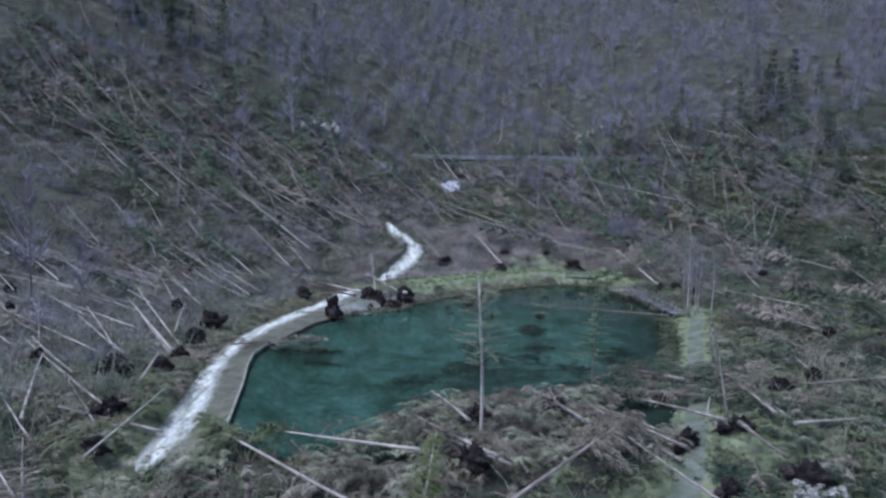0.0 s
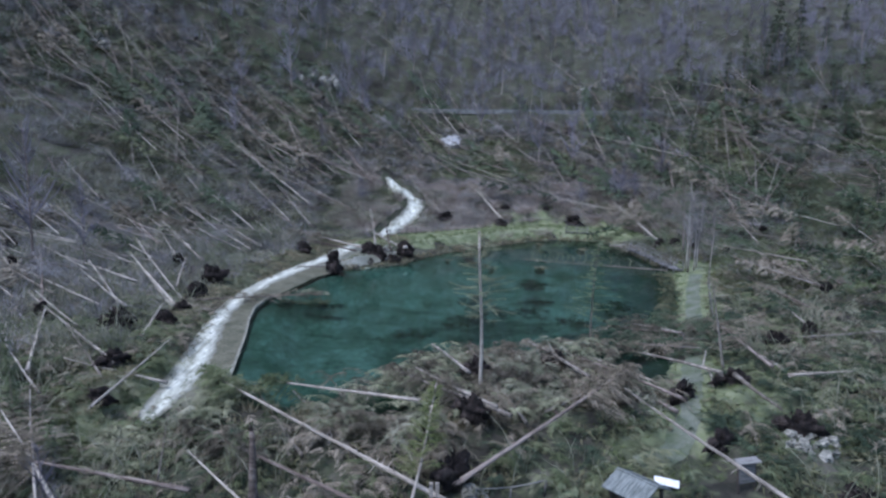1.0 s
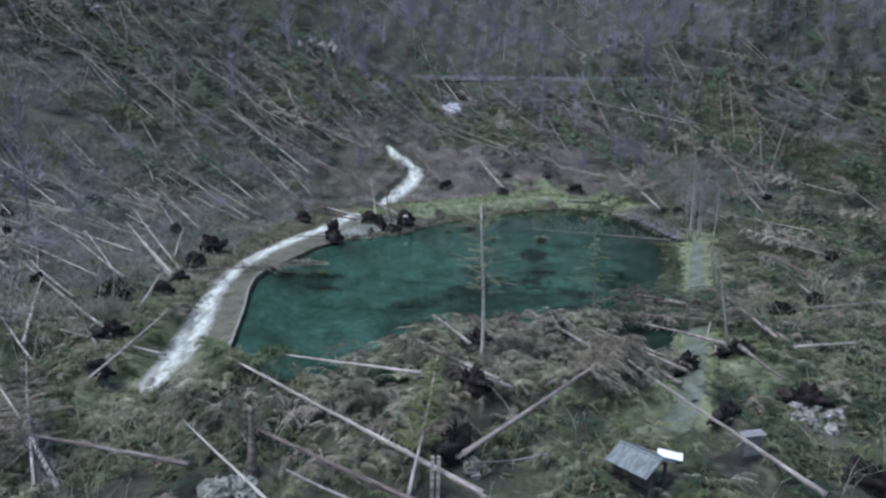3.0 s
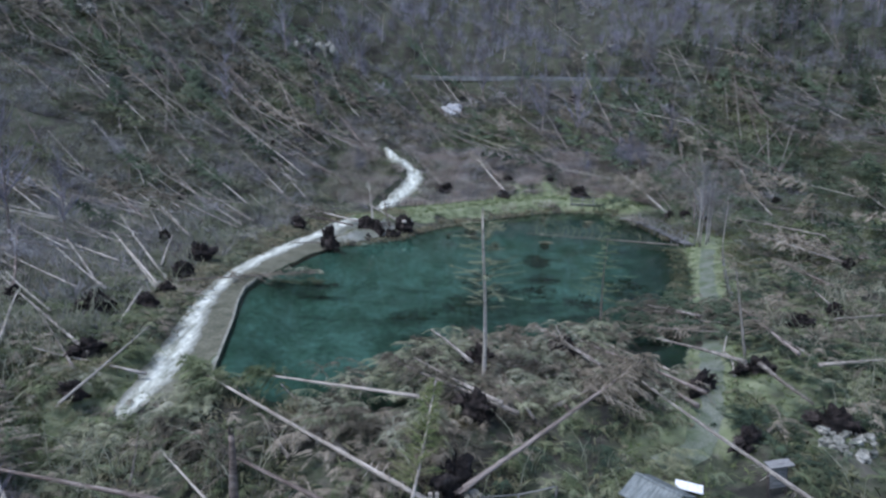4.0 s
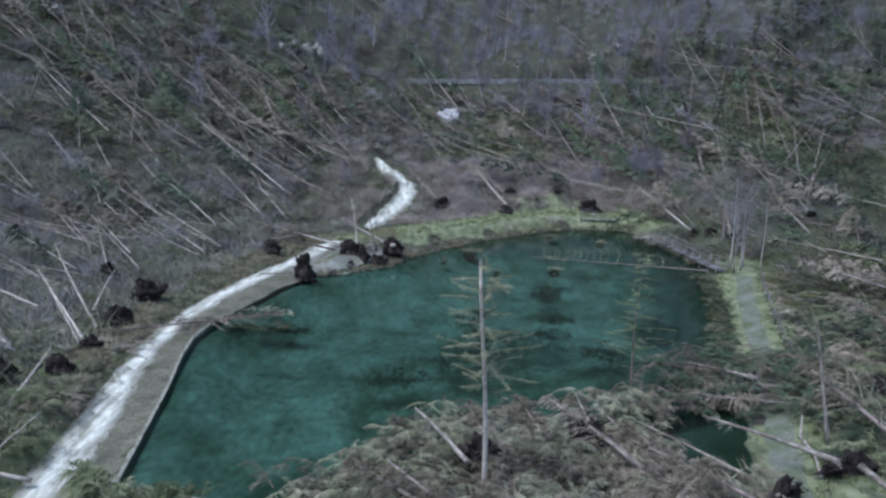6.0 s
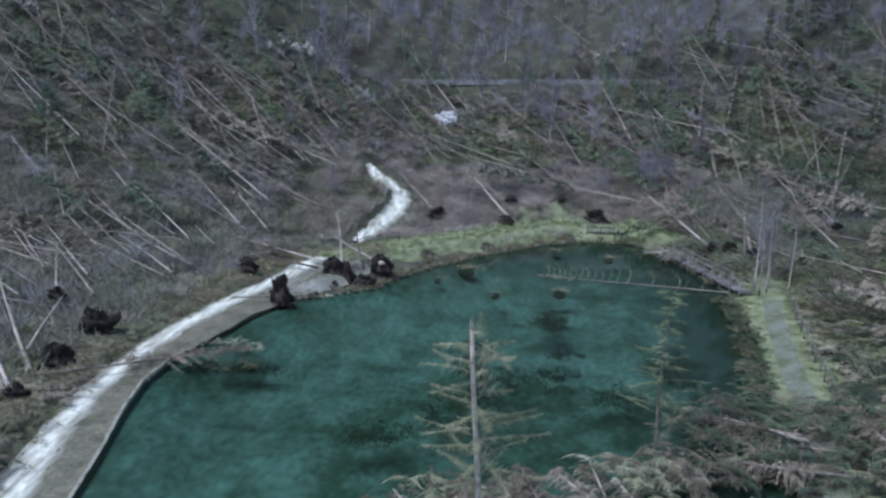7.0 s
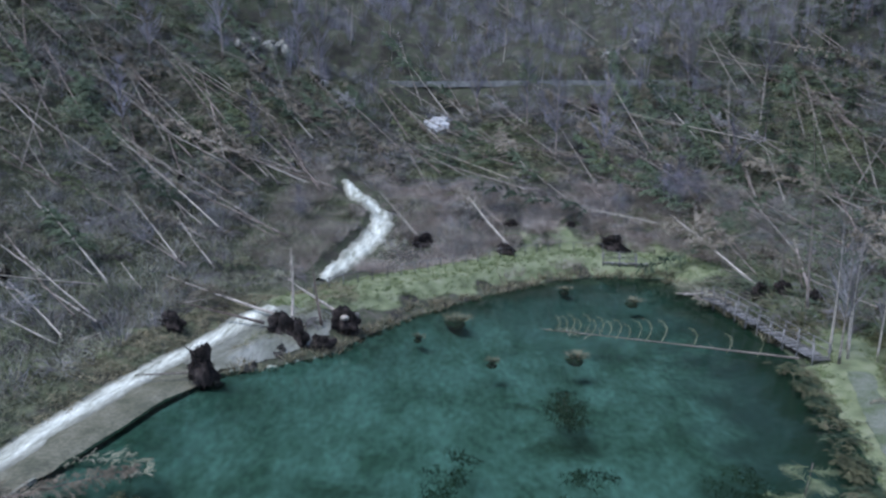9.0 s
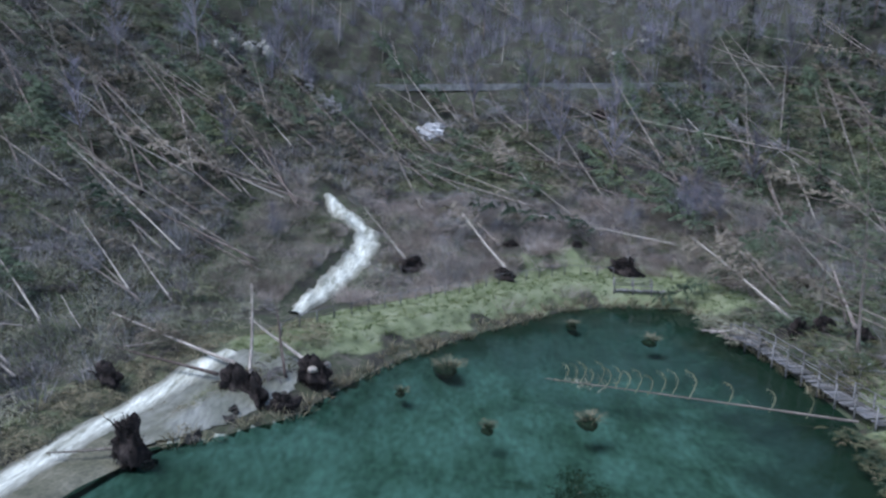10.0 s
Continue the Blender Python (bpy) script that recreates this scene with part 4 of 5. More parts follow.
thin_crown = feathery_crown(10.4, 0.36, 2.4, 44, 8, 0.75, 110, 0.4, 0.018).mesh("crown", M_YOUNG)
standing("young_spruce", 9.1, 53.25, thin_trunk, thin_crown, "thin young spruce with sparse drooping branches by the pond", lean=(0, 1), z=-1.9)
stub_trunk = upright_trunk(3.9, 0.26, 5, True).mesh("trunk", M_BARK)
standing("tree_stub", -10.6, 30.2, stub_trunk, None, "dark snapped trunk stub standing among brush", lean=(0, -1))
grey_trunks = [upright_trunk(9.0, 0.09, s + 20).mesh("trunk", M_BARK) for s in range(3)]
pale_trunks = [upright_trunk(9.0, 0.10, s + 20).mesh("trunk", M_PALE) for s in range(3)]
grey_crowns = [bare_crown(9.0, 0.25, 44, s + 40, 0.8, 0.04).mesh("crown", M_HAZY_TWIG) for s in range(3)]
thin_crowns = [bare_crown(9.0, 0.3, 26, s + 45, 0.7, 0.035).mesh("crown", M_TWIG) for s in range(3)]
for i, (x, y, sc) in enumerate(((24.9, 82.2, 0.95), (25.2, 84.2, 1.05), (25.8, 82.9, 0.85), (26.6, 84.6, 0.95), (27.6, 82.6, 0.8))):
    standing("bare_tree", x, y, pale_trunks[i % 3], thin_crowns[i % 3], "slender grey leafless tree beside the path", sc, group="bare trees")

sapling = feathery_crown(10.4, 0.12, 2.6, 64, 17, 0.85, 70, 0.6, 0.06).mesh("crown", M_YOUNG)
for x, y, sc in ((-25.2, 33.5, 0.45), (-27, 30.0, 0.5), (-23.3, 28, 0.42), (-29, 38, 0.4), (-21.5, 31, 0.34)):
    standing("young_spruce", x, y, thin_trunk, sapling, "young green spruce standing among fallen branches", sc, group="young spruces")
standing("bare_tree", -19.3, 27.0, grey_trunks[1], grey_crowns[1], "slender grey leafless tree among green brush", 0.5, group="bare trees")

for x, y, top in ((-31.1, 172.0, 8), (-25.6, 168.2, 7), (-18.0, 168.6, 6.5), (-40.0, 170, 7), (3.0, 170.5, 6)):
    fallen("pole", (x, y, height(x, y) - 0.2), (x + 0.5, y + 0.3, height(x, y) + top), 0.6)

larch_trunk = upright_trunk(16.5, 0.13, 31).mesh("trunk", M_BARK)
larch_crown = feathery_crown(16.5, 0.2, 2.4, 80, 27, 0.7, 60, 0.5, 0.024, 0.2, 0.6).mesh("crown", M_YOUNG)
standing("larch", 27.0, 92.0, larch_trunk, larch_crown, "tall thin larch with sparse olive-green branches", lean=(0, -4))
fallen("pole", (28.1, 100, 1.2), (27.8, 100, 10.0), 0.5)
fallen("pole", (29.2, 98, 1.6), (28.2, 99, 5.1), 0.6)
fallen("far_spruce", (21.7, 110, 2.9), (30.7, 112, 8.3), 0.4)
for x, y, sc in ((-43.5, 62.3, 1.6), (-50.5, 140, 1.15), (-40.5, 66, 1.0)):
    standing("bare_tree", x, y, grey_trunks[1], grey_crowns[2], "tall grey leafless tree standing among fallen trunks", sc, group="bare trees")
bush_crown = bare_crown(9.0, 0.03, 150, 71, 1.1, 0.03).mesh("crown", M_HAZY_TWIG)
for x, y, sc in ((22.5, 121.5, 0.55), (24.2, 122.2, 0.68), (26.0, 121.4, 0.55), (23.4, 119.5, 0.5), (16.5, 119, 0.42), (-20.5, 112, 0.45)):
    standing("bare_shrub", x, y, grey_trunks[0], bush_crown, "rounded pale grey leafless shrub on the slope", sc, group="bare shrubs")

# ---- scattered fallen trees over the slopes ----
def near_plate(x, y):
    """True where no upturned root plate or long trunk lies close by."""
    ok = np.ones(np.shape(x), bool)
    for px, py, r in PLATES:
        ok &= np.hypot(x - px, (y - py + 0.8) * 0.8) > r
    for log in LOGS:
        ok &= line_distance(x, y + 0.75, log) > 0.85
    return ok


def open_ground(x, y, pond=1.8, chan=3.2, dam=4.6, right=2.4):
    return (pond_distance(x, y) > pond) & (line_distance(x, y, CHANNEL[:9]) > chan + 1.3 * smooth(56, 62, y)) & (line_distance(x, y, PATH_DAM) > dam) & (line_distance(x, y, PATH_RIGHT) > right) & (line_distance(x, y, CASCADE) > 2.6) & (np.abs(y - 163) > 3.2) & ((np.abs(y - 160) > 4.2) | (np.abs(x + 4) > 25)) & near_plate(x, y)


rng = np.random.default_rng(7)


def spots(count, x0, x1, y0, y1, keep=lambda x, y: True):
    made = []
    while len(made) < count:
        x, y = rng.uniform(x0, x1), rng.uniform(y0, y1)
        if bool(open_ground(x, y)) and keep(x, y):
            made.append((x, y))
    return made


def storm(count, x0, x1, y0, y1, kinds, lengths, keep=lambda x, y: True, turn=None):
    for i, (x, y) in enumerate(spots(count, x0, x1, y0, y1, keep)):
        mean = 150 if x < -12 else 132 if x < 10 else 112
        a = radians(rng.normal(turn if turn is not None else mean, 17 if x < 10 else 30))
        ln = rng.uniform(*lengths)
        tx, ty = x + math.cos(a) * ln, y + math.sin(a) * ln
        if not bool(open_ground(tx, ty, 0.5, 2.5, 3.5, 1.5)):
            continue
        z0, z1 = height(x, y) + rng.uniform(0.9, 1.6), height(tx, ty) + rng.uniform(1.6, 3.2)
        fallen(kinds[i % len(kinds)], (x, y, z0), (tx, ty, z1), rng.uniform(0.33, 0.62) * (1 if y > 60 else 1.25), 0.6 if i % 8 == 0 else 0, 0.5 if y < 35 else 1.0)


beyond = lambda x, y: abs(x) < 14 + y * 0.62
near_fall = lambda x, y: beyond(x, y) and math.hypot((x + 3) / 20, (y - 112) / 9) > 1
storm(70, -85, 70, 106, 160, ("far_spruce", "pole", "far_brown", "pole", "far_grey", "pole", "pole"), (12, 25), near_fall)
storm(56, -62, -26, 36, 106, ("far_grey", "pole", "far_spruce", "pole", "far_brown"), (9, 17), beyond)
storm(40, 17, 70, 52, 106, ("far_spruce", "far_brown", "pole", "far_spruce", "far_brown"), (8, 15), beyond)
storm(11, -30, 6, 15, 28, ("spruce", "brown", "spruce"), (7, 13), turn=150)
for base, top in (((3, 36.5, 0.3), (-0.5, 48.5, 0.9)), ((5, 38, 0.3), (2.2, 49.5, 0.9)), ((6.5, 40, 0.3), (5.4, 50.5, 0.8)), ((9, 41, 0.4), (6.5, 49.0, 0.8)), ((0.5, 36, 0.3), (-4.2, 46.6, 0.8)),
                  ((-9, 33, -0.6), (-13.5, 39, 0.7)), ((-6, 33, -0.4), (-11, 38.5, 0.6)), ((16.5, 54, 0.9), (11.5, 57, 0.4)), ((18.5, 52, 1.0), (13, 54.2, 0.6)), ((17.5, 50, 1.0), (12.4, 51.6, 0.6))):
    fallen("brown" if base[0] > -5 else "spruce", base, top, 0.55)

# ---- standing woods on the slopes ----
spr_trunk = [upright_trunk(9, 0.14, s + 50).mesh("trunk", M_BARK) for s in range(2)]
spr_crown = [conifer_crown(9, 0.12, 2.0, 17, 5, 12, s + 60, 0.35, 0.12, 0.6).mesh("crown", M_FIR) for s in range(3)]
tall = [(-79, 168.5), (-87, 185), (-83, 176), (-75, 172), (-91, 172), (-70, 180), (69.5, 172), (60.5, 167), (65, 169.5), (74, 176), (71, 181)]
for i, (x, y) in enumerate(tall):
    standing("spruce", x, y, spr_trunk[i % 2], spr_crown[i % 3], "tall dark green spruce standing above the road", float(rng.uniform(1.1, 1.5)), group="standing spruces")
for i, (x, y) in enumerate(spots(40, 30, 95, 88, 200, beyond) + spots(12, -110, -45, 150, 210, beyond)):
    standing("spruce", x, y, spr_trunk[i % 2], spr_crown[i % 3], "dark green standing spruce on the slope", float(rng.uniform(0.5, 1.05)), group="standing spruces")
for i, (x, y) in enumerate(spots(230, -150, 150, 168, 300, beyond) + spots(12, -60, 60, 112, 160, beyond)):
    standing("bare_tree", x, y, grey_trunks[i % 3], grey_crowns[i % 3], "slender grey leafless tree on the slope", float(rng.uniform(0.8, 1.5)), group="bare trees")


# ---- brush: joined, too fine to count ----
def soup_arrays(soup):
    v = np.array([tuple(p) for p in soup.v])
    tris = []
    for f in soup.f:
        for i in range(1, len(f) - 1):
            tris.append((f[0], f[i], f[i + 1]))
    return v, np.array(tris)


def brush(name, templates, places, size, material, label, sink=0.1, turn=math.pi, level=None):
    """Many copies of a few clumps as one mesh."""
    arrays = [soup_arrays(s) for s in templates]
    vs, fs, at = [], [], 0
    xy = np.array(places)
    z = ground_height(xy[:, 0], xy[:, 1]) - sink if level is None else np.full(len(xy), level)
    for i in range(len(xy)):
        v, f = arrays[i % len(arrays)]
        a, s = rng.uniform(-turn, turn), rng.uniform(*size)
        c, d = math.cos(a) * s, math.sin(a) * s
        vs.append(np.stack([v[:, 0] * c - v[:, 1] * d + xy[i, 0], v[:, 0] * d + v[:, 1] * c + xy[i, 1], v[:, 2] * s + z[i]], -1))
        fs.append(f + at)
        at += len(v)
    v, f = np.concatenate(vs), np.concatenate(fs)
    me = bpy.data.meshes.new(name)
    me.vertices.add(len(v)), me.loops.add(len(f) * 3), me.polygons.add(len(f))
    me.vertices.foreach_set("co", v.ravel()), me.loops.foreach_set("vertex_index", f.ravel().astype(np.int32))
    me.polygons.foreach_set("loop_start", np.arange(0, len(f) * 3, 3, dtype=np.int32))
    me.update(calc_edges=True)
    me.materials.append(material)
    return tagged(new(name, me), label, name.replace("_", " "), kind="stuff")


def clump(count, spread, tall, width, lean=0.5, bend=True):
    soup = Soup()
    for i in range(count):
        a, r = random.uniform(0, 6.28), spread * math.sqrt(random.random())
        p = Vector((math.cos(a) * r * 0.5, math.sin(a) * r * 0.5, 0))
        h = tall * random.uniform(0.45, 1.1)
        tip = p + Vector((math.cos(a) * r * lean + random.gauss(0, 0.15), math.sin(a) * r * lean + random.gauss(0, 0.15), h))
        soup.blade(p, tip, width * random.uniform(0.6, 1.4), p.lerp(tip, 0.6) + Vector((0, 0, 0.12 * h)) if bend else None)
    return soup


def tangle(count, spread, tall, width, length):
    """Broken branches heaped any way."""
    soup = Soup()
    for i in range(count):
        a, r = random.uniform(0, 6.28), spread * math.sqrt(random.random())
        p = Vector((math.cos(a) * r, math.sin(a) * r, random.uniform(0, tall)))
        d = Vector((random.gauss(0, 1), random.gauss(0, 1), random.gauss(0, 0.45))).normalized() * length * random.uniform(0.5, 1.3)
        soup.blade(p, p + d + Vector((0, 0, -0.2)), width * random.uniform(0.6, 1.4))
    return soup


def patchy(x, y, seed, wave=13.0):
    """Uneven growth: between -1 and 1, in patches."""
    return np.sin(x / wave * 2.1 + seed) * np.sin(y / wave * 1.7 + 2 * seed) + 0.6 * np.sin((x + y) / wave * 3.1 + seed * 3) * np.sin((x - y) / wave * 2.3 + seed)


def many(count, x0, x1, y0, y1, keep=lambda x, y: np.ones(x.shape, bool), **kw):
    x, y = rng.uniform(x0, x1, count), rng.uniform(y0, y1, count)
    ok = open_ground(x, y, **kw) & keep(x, y) & (np.abs(x) < 16 + np.maximum(y, 20) * 0.66)
    return np.stack([x[ok], y[ok]], -1)


def felled(count, spread, tall, width, length, bias=1.2):
    """Branches pressed down the way the storm blew."""
    soup, blow = Soup(), Vector((-0.69, 0.66, 0.30))
    for i in range(count):
        a, r = random.uniform(0, 6.28), spread * math.sqrt(random.random())
        p = Vector((math.cos(a) * r, math.sin(a) * r, random.uniform(0, tall)))
        d = (Vector((random.gauss(0, 0.7), random.gauss(0, 0.7), random.gauss(0, 0.45))) + blow * bias).normalized() * length * random.uniform(0.4, 1.3)
        soup.blade(p, p + d + Vector((0, 0, -0.15)), width * random.uniform(0.6, 1.4))
    return soup


shrub = [clump(36, 1.5, 2.2, 0.06, 1.0, False) for _ in range(4)]
haze = [clump(60, 1.2, 1.5, 0.03, 1.0, False) for _ in range(4)]
fine_blown = [felled(58, 1.6, 1.0, 0.045, 1.1) for _ in range(5)]
blown = [felled(40, 1.6, 1.1, 0.085, 1.3) for _ in range(5)]
low = [tangle(30, 1.0, 0.45, 0.10, 0.6) for _ in range(3)]
slope_l, slope_r, side_r = (-62, -24, 40, 106), (17, 62, 74, 106), (16, 50, 44, 78)
far_slope, top_slope = (-105, 85, 104, 168), (-160, 160, 166, 310)
green_here = lambda x, y: patchy(x, y, 1.3) + (x > 15) * 0.35 > 0.15
grey_here = lambda x, y: patchy(x, y, 1.3) + (x > 15) * 0.25 < 0.2
brown_here = lambda x, y: patchy(x, y, 2.9, 9.0) > 0.15
brush("grey_shrubs", shrub, np.vstack([many(2700, *far_slope, grey_here), many(2400, *top_slope), many(350, *slope_l, chan=2.4)]), (0.5, 1.1), M_TWIG, "leafless grey alder shrubs covering the slope")
brush("alder_thicket", haze, np.vstack([many(2700, -24, 22, 102, 126, lambda x, y: patchy(x, y, 7.7, 6.0) > -0.45, dam=2.8), many(600, 14, 42, 106, 130, dam=3)]), (0.6, 1.1), M_THICKET, "fine reddish-grey leafless thicket round the cascade")
low_slope, high_slope, edge_l = (-100, 85, 104, 127), (-105, 85, 127, 168), (-92, -62, 66, 106)
for tag, fine_, coarse_, material, words in (
        ("grey", (many(1500, *low_slope, grey_here), many(600, *slope_l, chan=2.4), many(300, *slope_r), many(260, *edge_l), many(900, -105, -50, 104, 150)), (many(2800, *high_slope, grey_here), many(1000, *top_slope)), M_TWIG, "grey broken brush pressed flat by the storm"),
        ("green", (many(2900, *low_slope, green_here), many(1300, *slope_l, green_here), many(1300, *slope_r), many(260, *edge_l)), (many(4600, *high_slope, green_here), many(1500, *top_slope, green_here)), M_GREEN, "green spruce branches pressed flat by the storm"),
        ("brown", (many(1600, *low_slope, brown_here), many(300, *slope_l), many(800, *slope_r), many(160, *edge_l)), (many(2900, *high_slope, brown_here), many(1100, *top_slope, brown_here)), M_BROWN, "brown broken branches on the slope")):
    brush("blown_" + tag + "_brush", fine_blown, np.vstack(fine_), (0.6, 1.2), material, words, turn=0.6)
    brush("far_" + tag + "_brush", blown, np.vstack(coarse_), (0.6, 1.2), material, words + " far up", turn=0.5)
brush("thicket_green", fine_blown, many(420, -24, 34, 106, 128, lambda x, y: patchy(x, y, 7.7, 6.0) < 0.1, dam=2.8), (0.4, 0.8), M_GREEN, "green moss and spruce twigs in the gaps of the thicket", turn=math.pi)
brush("thicket_litter", fine_blown, many(1500, -24, 32, 104, 127, dam=2.8), (0.35, 0.75), M_THICKET, "pale pinkish-grey twigs lying under the thicket", turn=math.pi)
# the twig colour carries the upper slope's haze
brush("bare_saplings", [clump(22, 1.3, 4.2, 0.06, 0.7, False) for _ in range(5)], many(8500, -160, 160, 150, 310, lambda x, y: patchy(x, y, 5.5, 17.0) > -0.25), (0.6, 1.3), M_HAZY_TWIG, "upright bare saplings on the upper slope, tinted bluish grey for haze")
brush("blown_pale_brush", fine_blown, np.vstack([many(1200, *slope_l, chan=2.4), many(400, -24, 24, 103, 116), many(1200, -62, -12, 92, 128)]), (0.5, 1.0), M_DEAD, "pale broken branches along the stream bank and the dam", turn=0.5)
brush("blown_fir_brush", blown, np.vstack([many(3000, 22, 105, 90, 175, lambda x, y: patchy(x, y, 4.1) > -0.4), many(2600, -110, -32, 118, 200, lambda x, y: patchy(x, y, 4.1) > -0.2)]), (0.7, 1.3), M_FIR, "dark green fir branches pressed flat on the slope", turn=0.5)
verge = np.stack([rng.uniform(-30, 22, 420), rng.uniform(155, 160.3, 420)], -1)
brush("verge_green", fine_blown, verge[::2], (0.25, 0.5), M_GREEN, "low green growth on the verge below the road", turn=math.pi)
brush("verge_dead", fine_blown, verge[1::2], (0.25, 0.5), M_DEAD, "low dead growth on the verge below the road", turn=math.pi)
brush("far_pale_brush", blown, many(1300, -95, -8, 104, 158, lambda x, y: patchy(x, y, 8.1, 9.0) > -0.2), (0.5, 1.0), M_DEAD, "pale grey-green broken branches on the slope", turn=0.8)
brush("moss_cushions", [tangle(26, 1.1, 0.5, 0.16, 0.7) for _ in range(3)], many(2600, -95, 60, 106, 162, lambda x, y: patchy(x, y, 6.2, 7.0) > 0.75), (0.6, 1.3), M_OLIVE, "olive moss and brambles in patches on the slope")


def plume(boughs, reach, seed, strands=38, width=0.05, twig=0.55, spread=0.5, tall=0.6):
    """Torn conifer boughs that rise from one place and arch over, combed side twigs hanging from each."""
    state = random.getstate()
    random.seed(seed)
    soup = Soup()
    for i in range(boughs):
        a = i * 2.4 + random.gauss(0, 0.5)
        d, size = Vector((math.cos(a), math.sin(a), 0)), reach * random.uniform(0.55, 1.15)
        p0 = Vector((random.gauss(0, spread), random.gauss(0, spread), random.uniform(0, tall)))
        rise, fall = random.uniform(0.35, 1.0), random.uniform(0.6, 1.15)
        pts = [p0 + d * size * u + Vector((0, 0, size * (rise * u - fall * u * u))) for u in (0, 0.25, 0.5, 0.75, 1)]
        soup.blade(pts[0], pts[2], 0.05, pts[1])
        soup.blade(pts[2], pts[4], 0.03, pts[3])
        side = d.cross(Vector((0, 0, 1)))
        for t in range(strands):
            u = 0.08 + 0.92 * (t + random.random()) / strands
            k = min(3, int(u * 4))
            q = pts[k].lerp(pts[k + 1], u * 4 - k)
            way = side * (1 if t % 2 else -1) * random.uniform(0.65, 0.85) + d * random.uniform(0.5, 0.7) + Vector((0, 0, random.uniform(-0.55, -0.2)))
            soup.blade(q, q + way.normalized() * twig * (1.2 - 0.75 * u) * random.uniform(0.75, 1.15), width * random.uniform(0.7, 1.3))
    random.setstate(state)
    return soup


heaps = [plume(9, 1.9, s + 80, 46, 0.036, 0.58) for s in range(8)]
near_l, near_r, near_m = (-34, -19, 24, 60), (13, 32, 24, 58), (-22, 16, 19, 37)
brush("green_branches", heaps, np.vstack([many(205, *near_m), many(190, *near_l, chan=2.6), many(150, *near_r, right=1.7), many(80, *side_r)]), (0.6, 1.15), M_GREEN, "heaps of torn green spruce branches")
brush("brown_branches", heaps, np.vstack([many(86, *near_m), many(150, *near_l, chan=2.6), many(90, *near_r), many(150, *side_r), many(60, -9, -1, 30, 37, pond=0.2)]), (0.6, 1.1), M_BROWN, "heaps of torn brown spruce branches")
brush("grey_branches", heaps, np.vstack([many(47, *near_m), many(110, *near_l), many(25, *near_r), many(60, *side_r)]), (0.6, 1.1), M_DEAD, "heaps of torn grey branches")
brush("young_branches", heaps, np.vstack([many(55, *near_m), many(60, *near_l, chan=2.6), many(70, 3, 15, 24, 44, right=1.6)]), (0.45, 0.9), M_YOUNG, "light green torn young spruce branches")
brush("fir_branches", heaps, np.vstack([many(102, *near_m), many(40, *near_l, chan=2.6), many(190, 2, 32, 22, 50, right=1.7), many(220, 14, 34, 22, 52, right=1.7), many(220, *side_r)]), (0.5, 1.0), M_FIR, "dark green torn fir branches")
around = (-46, -12, 62, 126)
brush("bare_bushes", heaps, np.vstack([many(250, *around, chan=3.4), many(120, -14, 24, 110, 128), many(120, 24, 46, 78, 114)]), (0.5, 1.05), M_TWIG, "grey leafless bushes along the foot of the slope")
brush("mixed_bushes", heaps, np.vstack([many(170, *around, lambda x, y: x < -20, chan=3.4), many(130, 24, 48, 78, 116)]), (0.5, 1.0), M_GREEN, "green torn spruce boughs along the foot of the slope")
brush("dark_bushes", heaps, np.vstack([many(90, *around, lambda x, y: x < -20, chan=3.4), many(150, 24, 48, 78, 116)]), (0.5, 1.0), M_FIR, "dark green fir boughs along the foot of the slope")


def whips(count, seed, long=3.2):
    """Thin bent stems that stand out of the brush."""
    state = random.getstate()
    random.seed(seed)
    soup = Soup()
    for i in range(count):
        a = random.uniform(0, 6.28)
        d, ln = Vector((math.cos(a), math.sin(a), 0)), long * random.uniform(0.5, 1.1)
        p, lean = Vector((random.gauss(0, 0.7), random.gauss(0, 0.7), 0)), random.uniform(0.2, 0.75)
        pts = [p + d * ln * lean * u * u + Vector((0, 0, ln * (u - 0.35 * lean * u * u))) for u in (0, 0.3, 0.6, 1)]
        soup.tube(pts, [0.035, 0.028, 0.02, 0.008], 3, False)
        for j in range(9):
            u = random.uniform(0.7, 2.99)
            q = pts[int(u)].lerp(pts[int(u) + 1], u - int(u))
            soup.blade(q, q + Vector((random.gauss(0, 0.3), random.gauss(0, 0.3), random.uniform(0, 0.5))) + d * 0.2, 0.022)
    random.setstate(state)
    return soup


brush("bare_whips", [whips(6, s) for s in range(5)], np.vstack([many(90, *near_l, chan=3.0), many(90, -24, 14, 18, 34), many(60, *near_r), many(25, 16, 34, 44, 66), many(80, -48, -24, 50, 92)]), (0.6, 1.2), M_DEAD, "thin pale bent stems standing out of the brush")
brush("path_side_boughs", heaps, [(x, y) for x, y in zip(rng.uniform(15.6, 23, 52), rng.uniform(33, 46, 52)) if line_distance(x, y, PATH_RIGHT) > 2.0], (0.25, 0.5), M_FIR, "small dark green boughs strewn over the grass")
brush("felled_brush", blown, np.stack([rng.uniform(-45, 45, 1500), rng.uniform(-30, 20, 1500)], -1), (0.8, 1.6), M_GREEN, "green branches felled by the storm over the lower slope", turn=0.8)
brush("undergrowth", low, np.vstack([many(2400, -60, 60, 30, 168, pond=0.6, chan=2.2), many(1800, -28, 26, 16, 44, right=1.4)]), (0.6, 1.4), M_MOSS, "low mossy undergrowth and dead bracken")

weeds = []
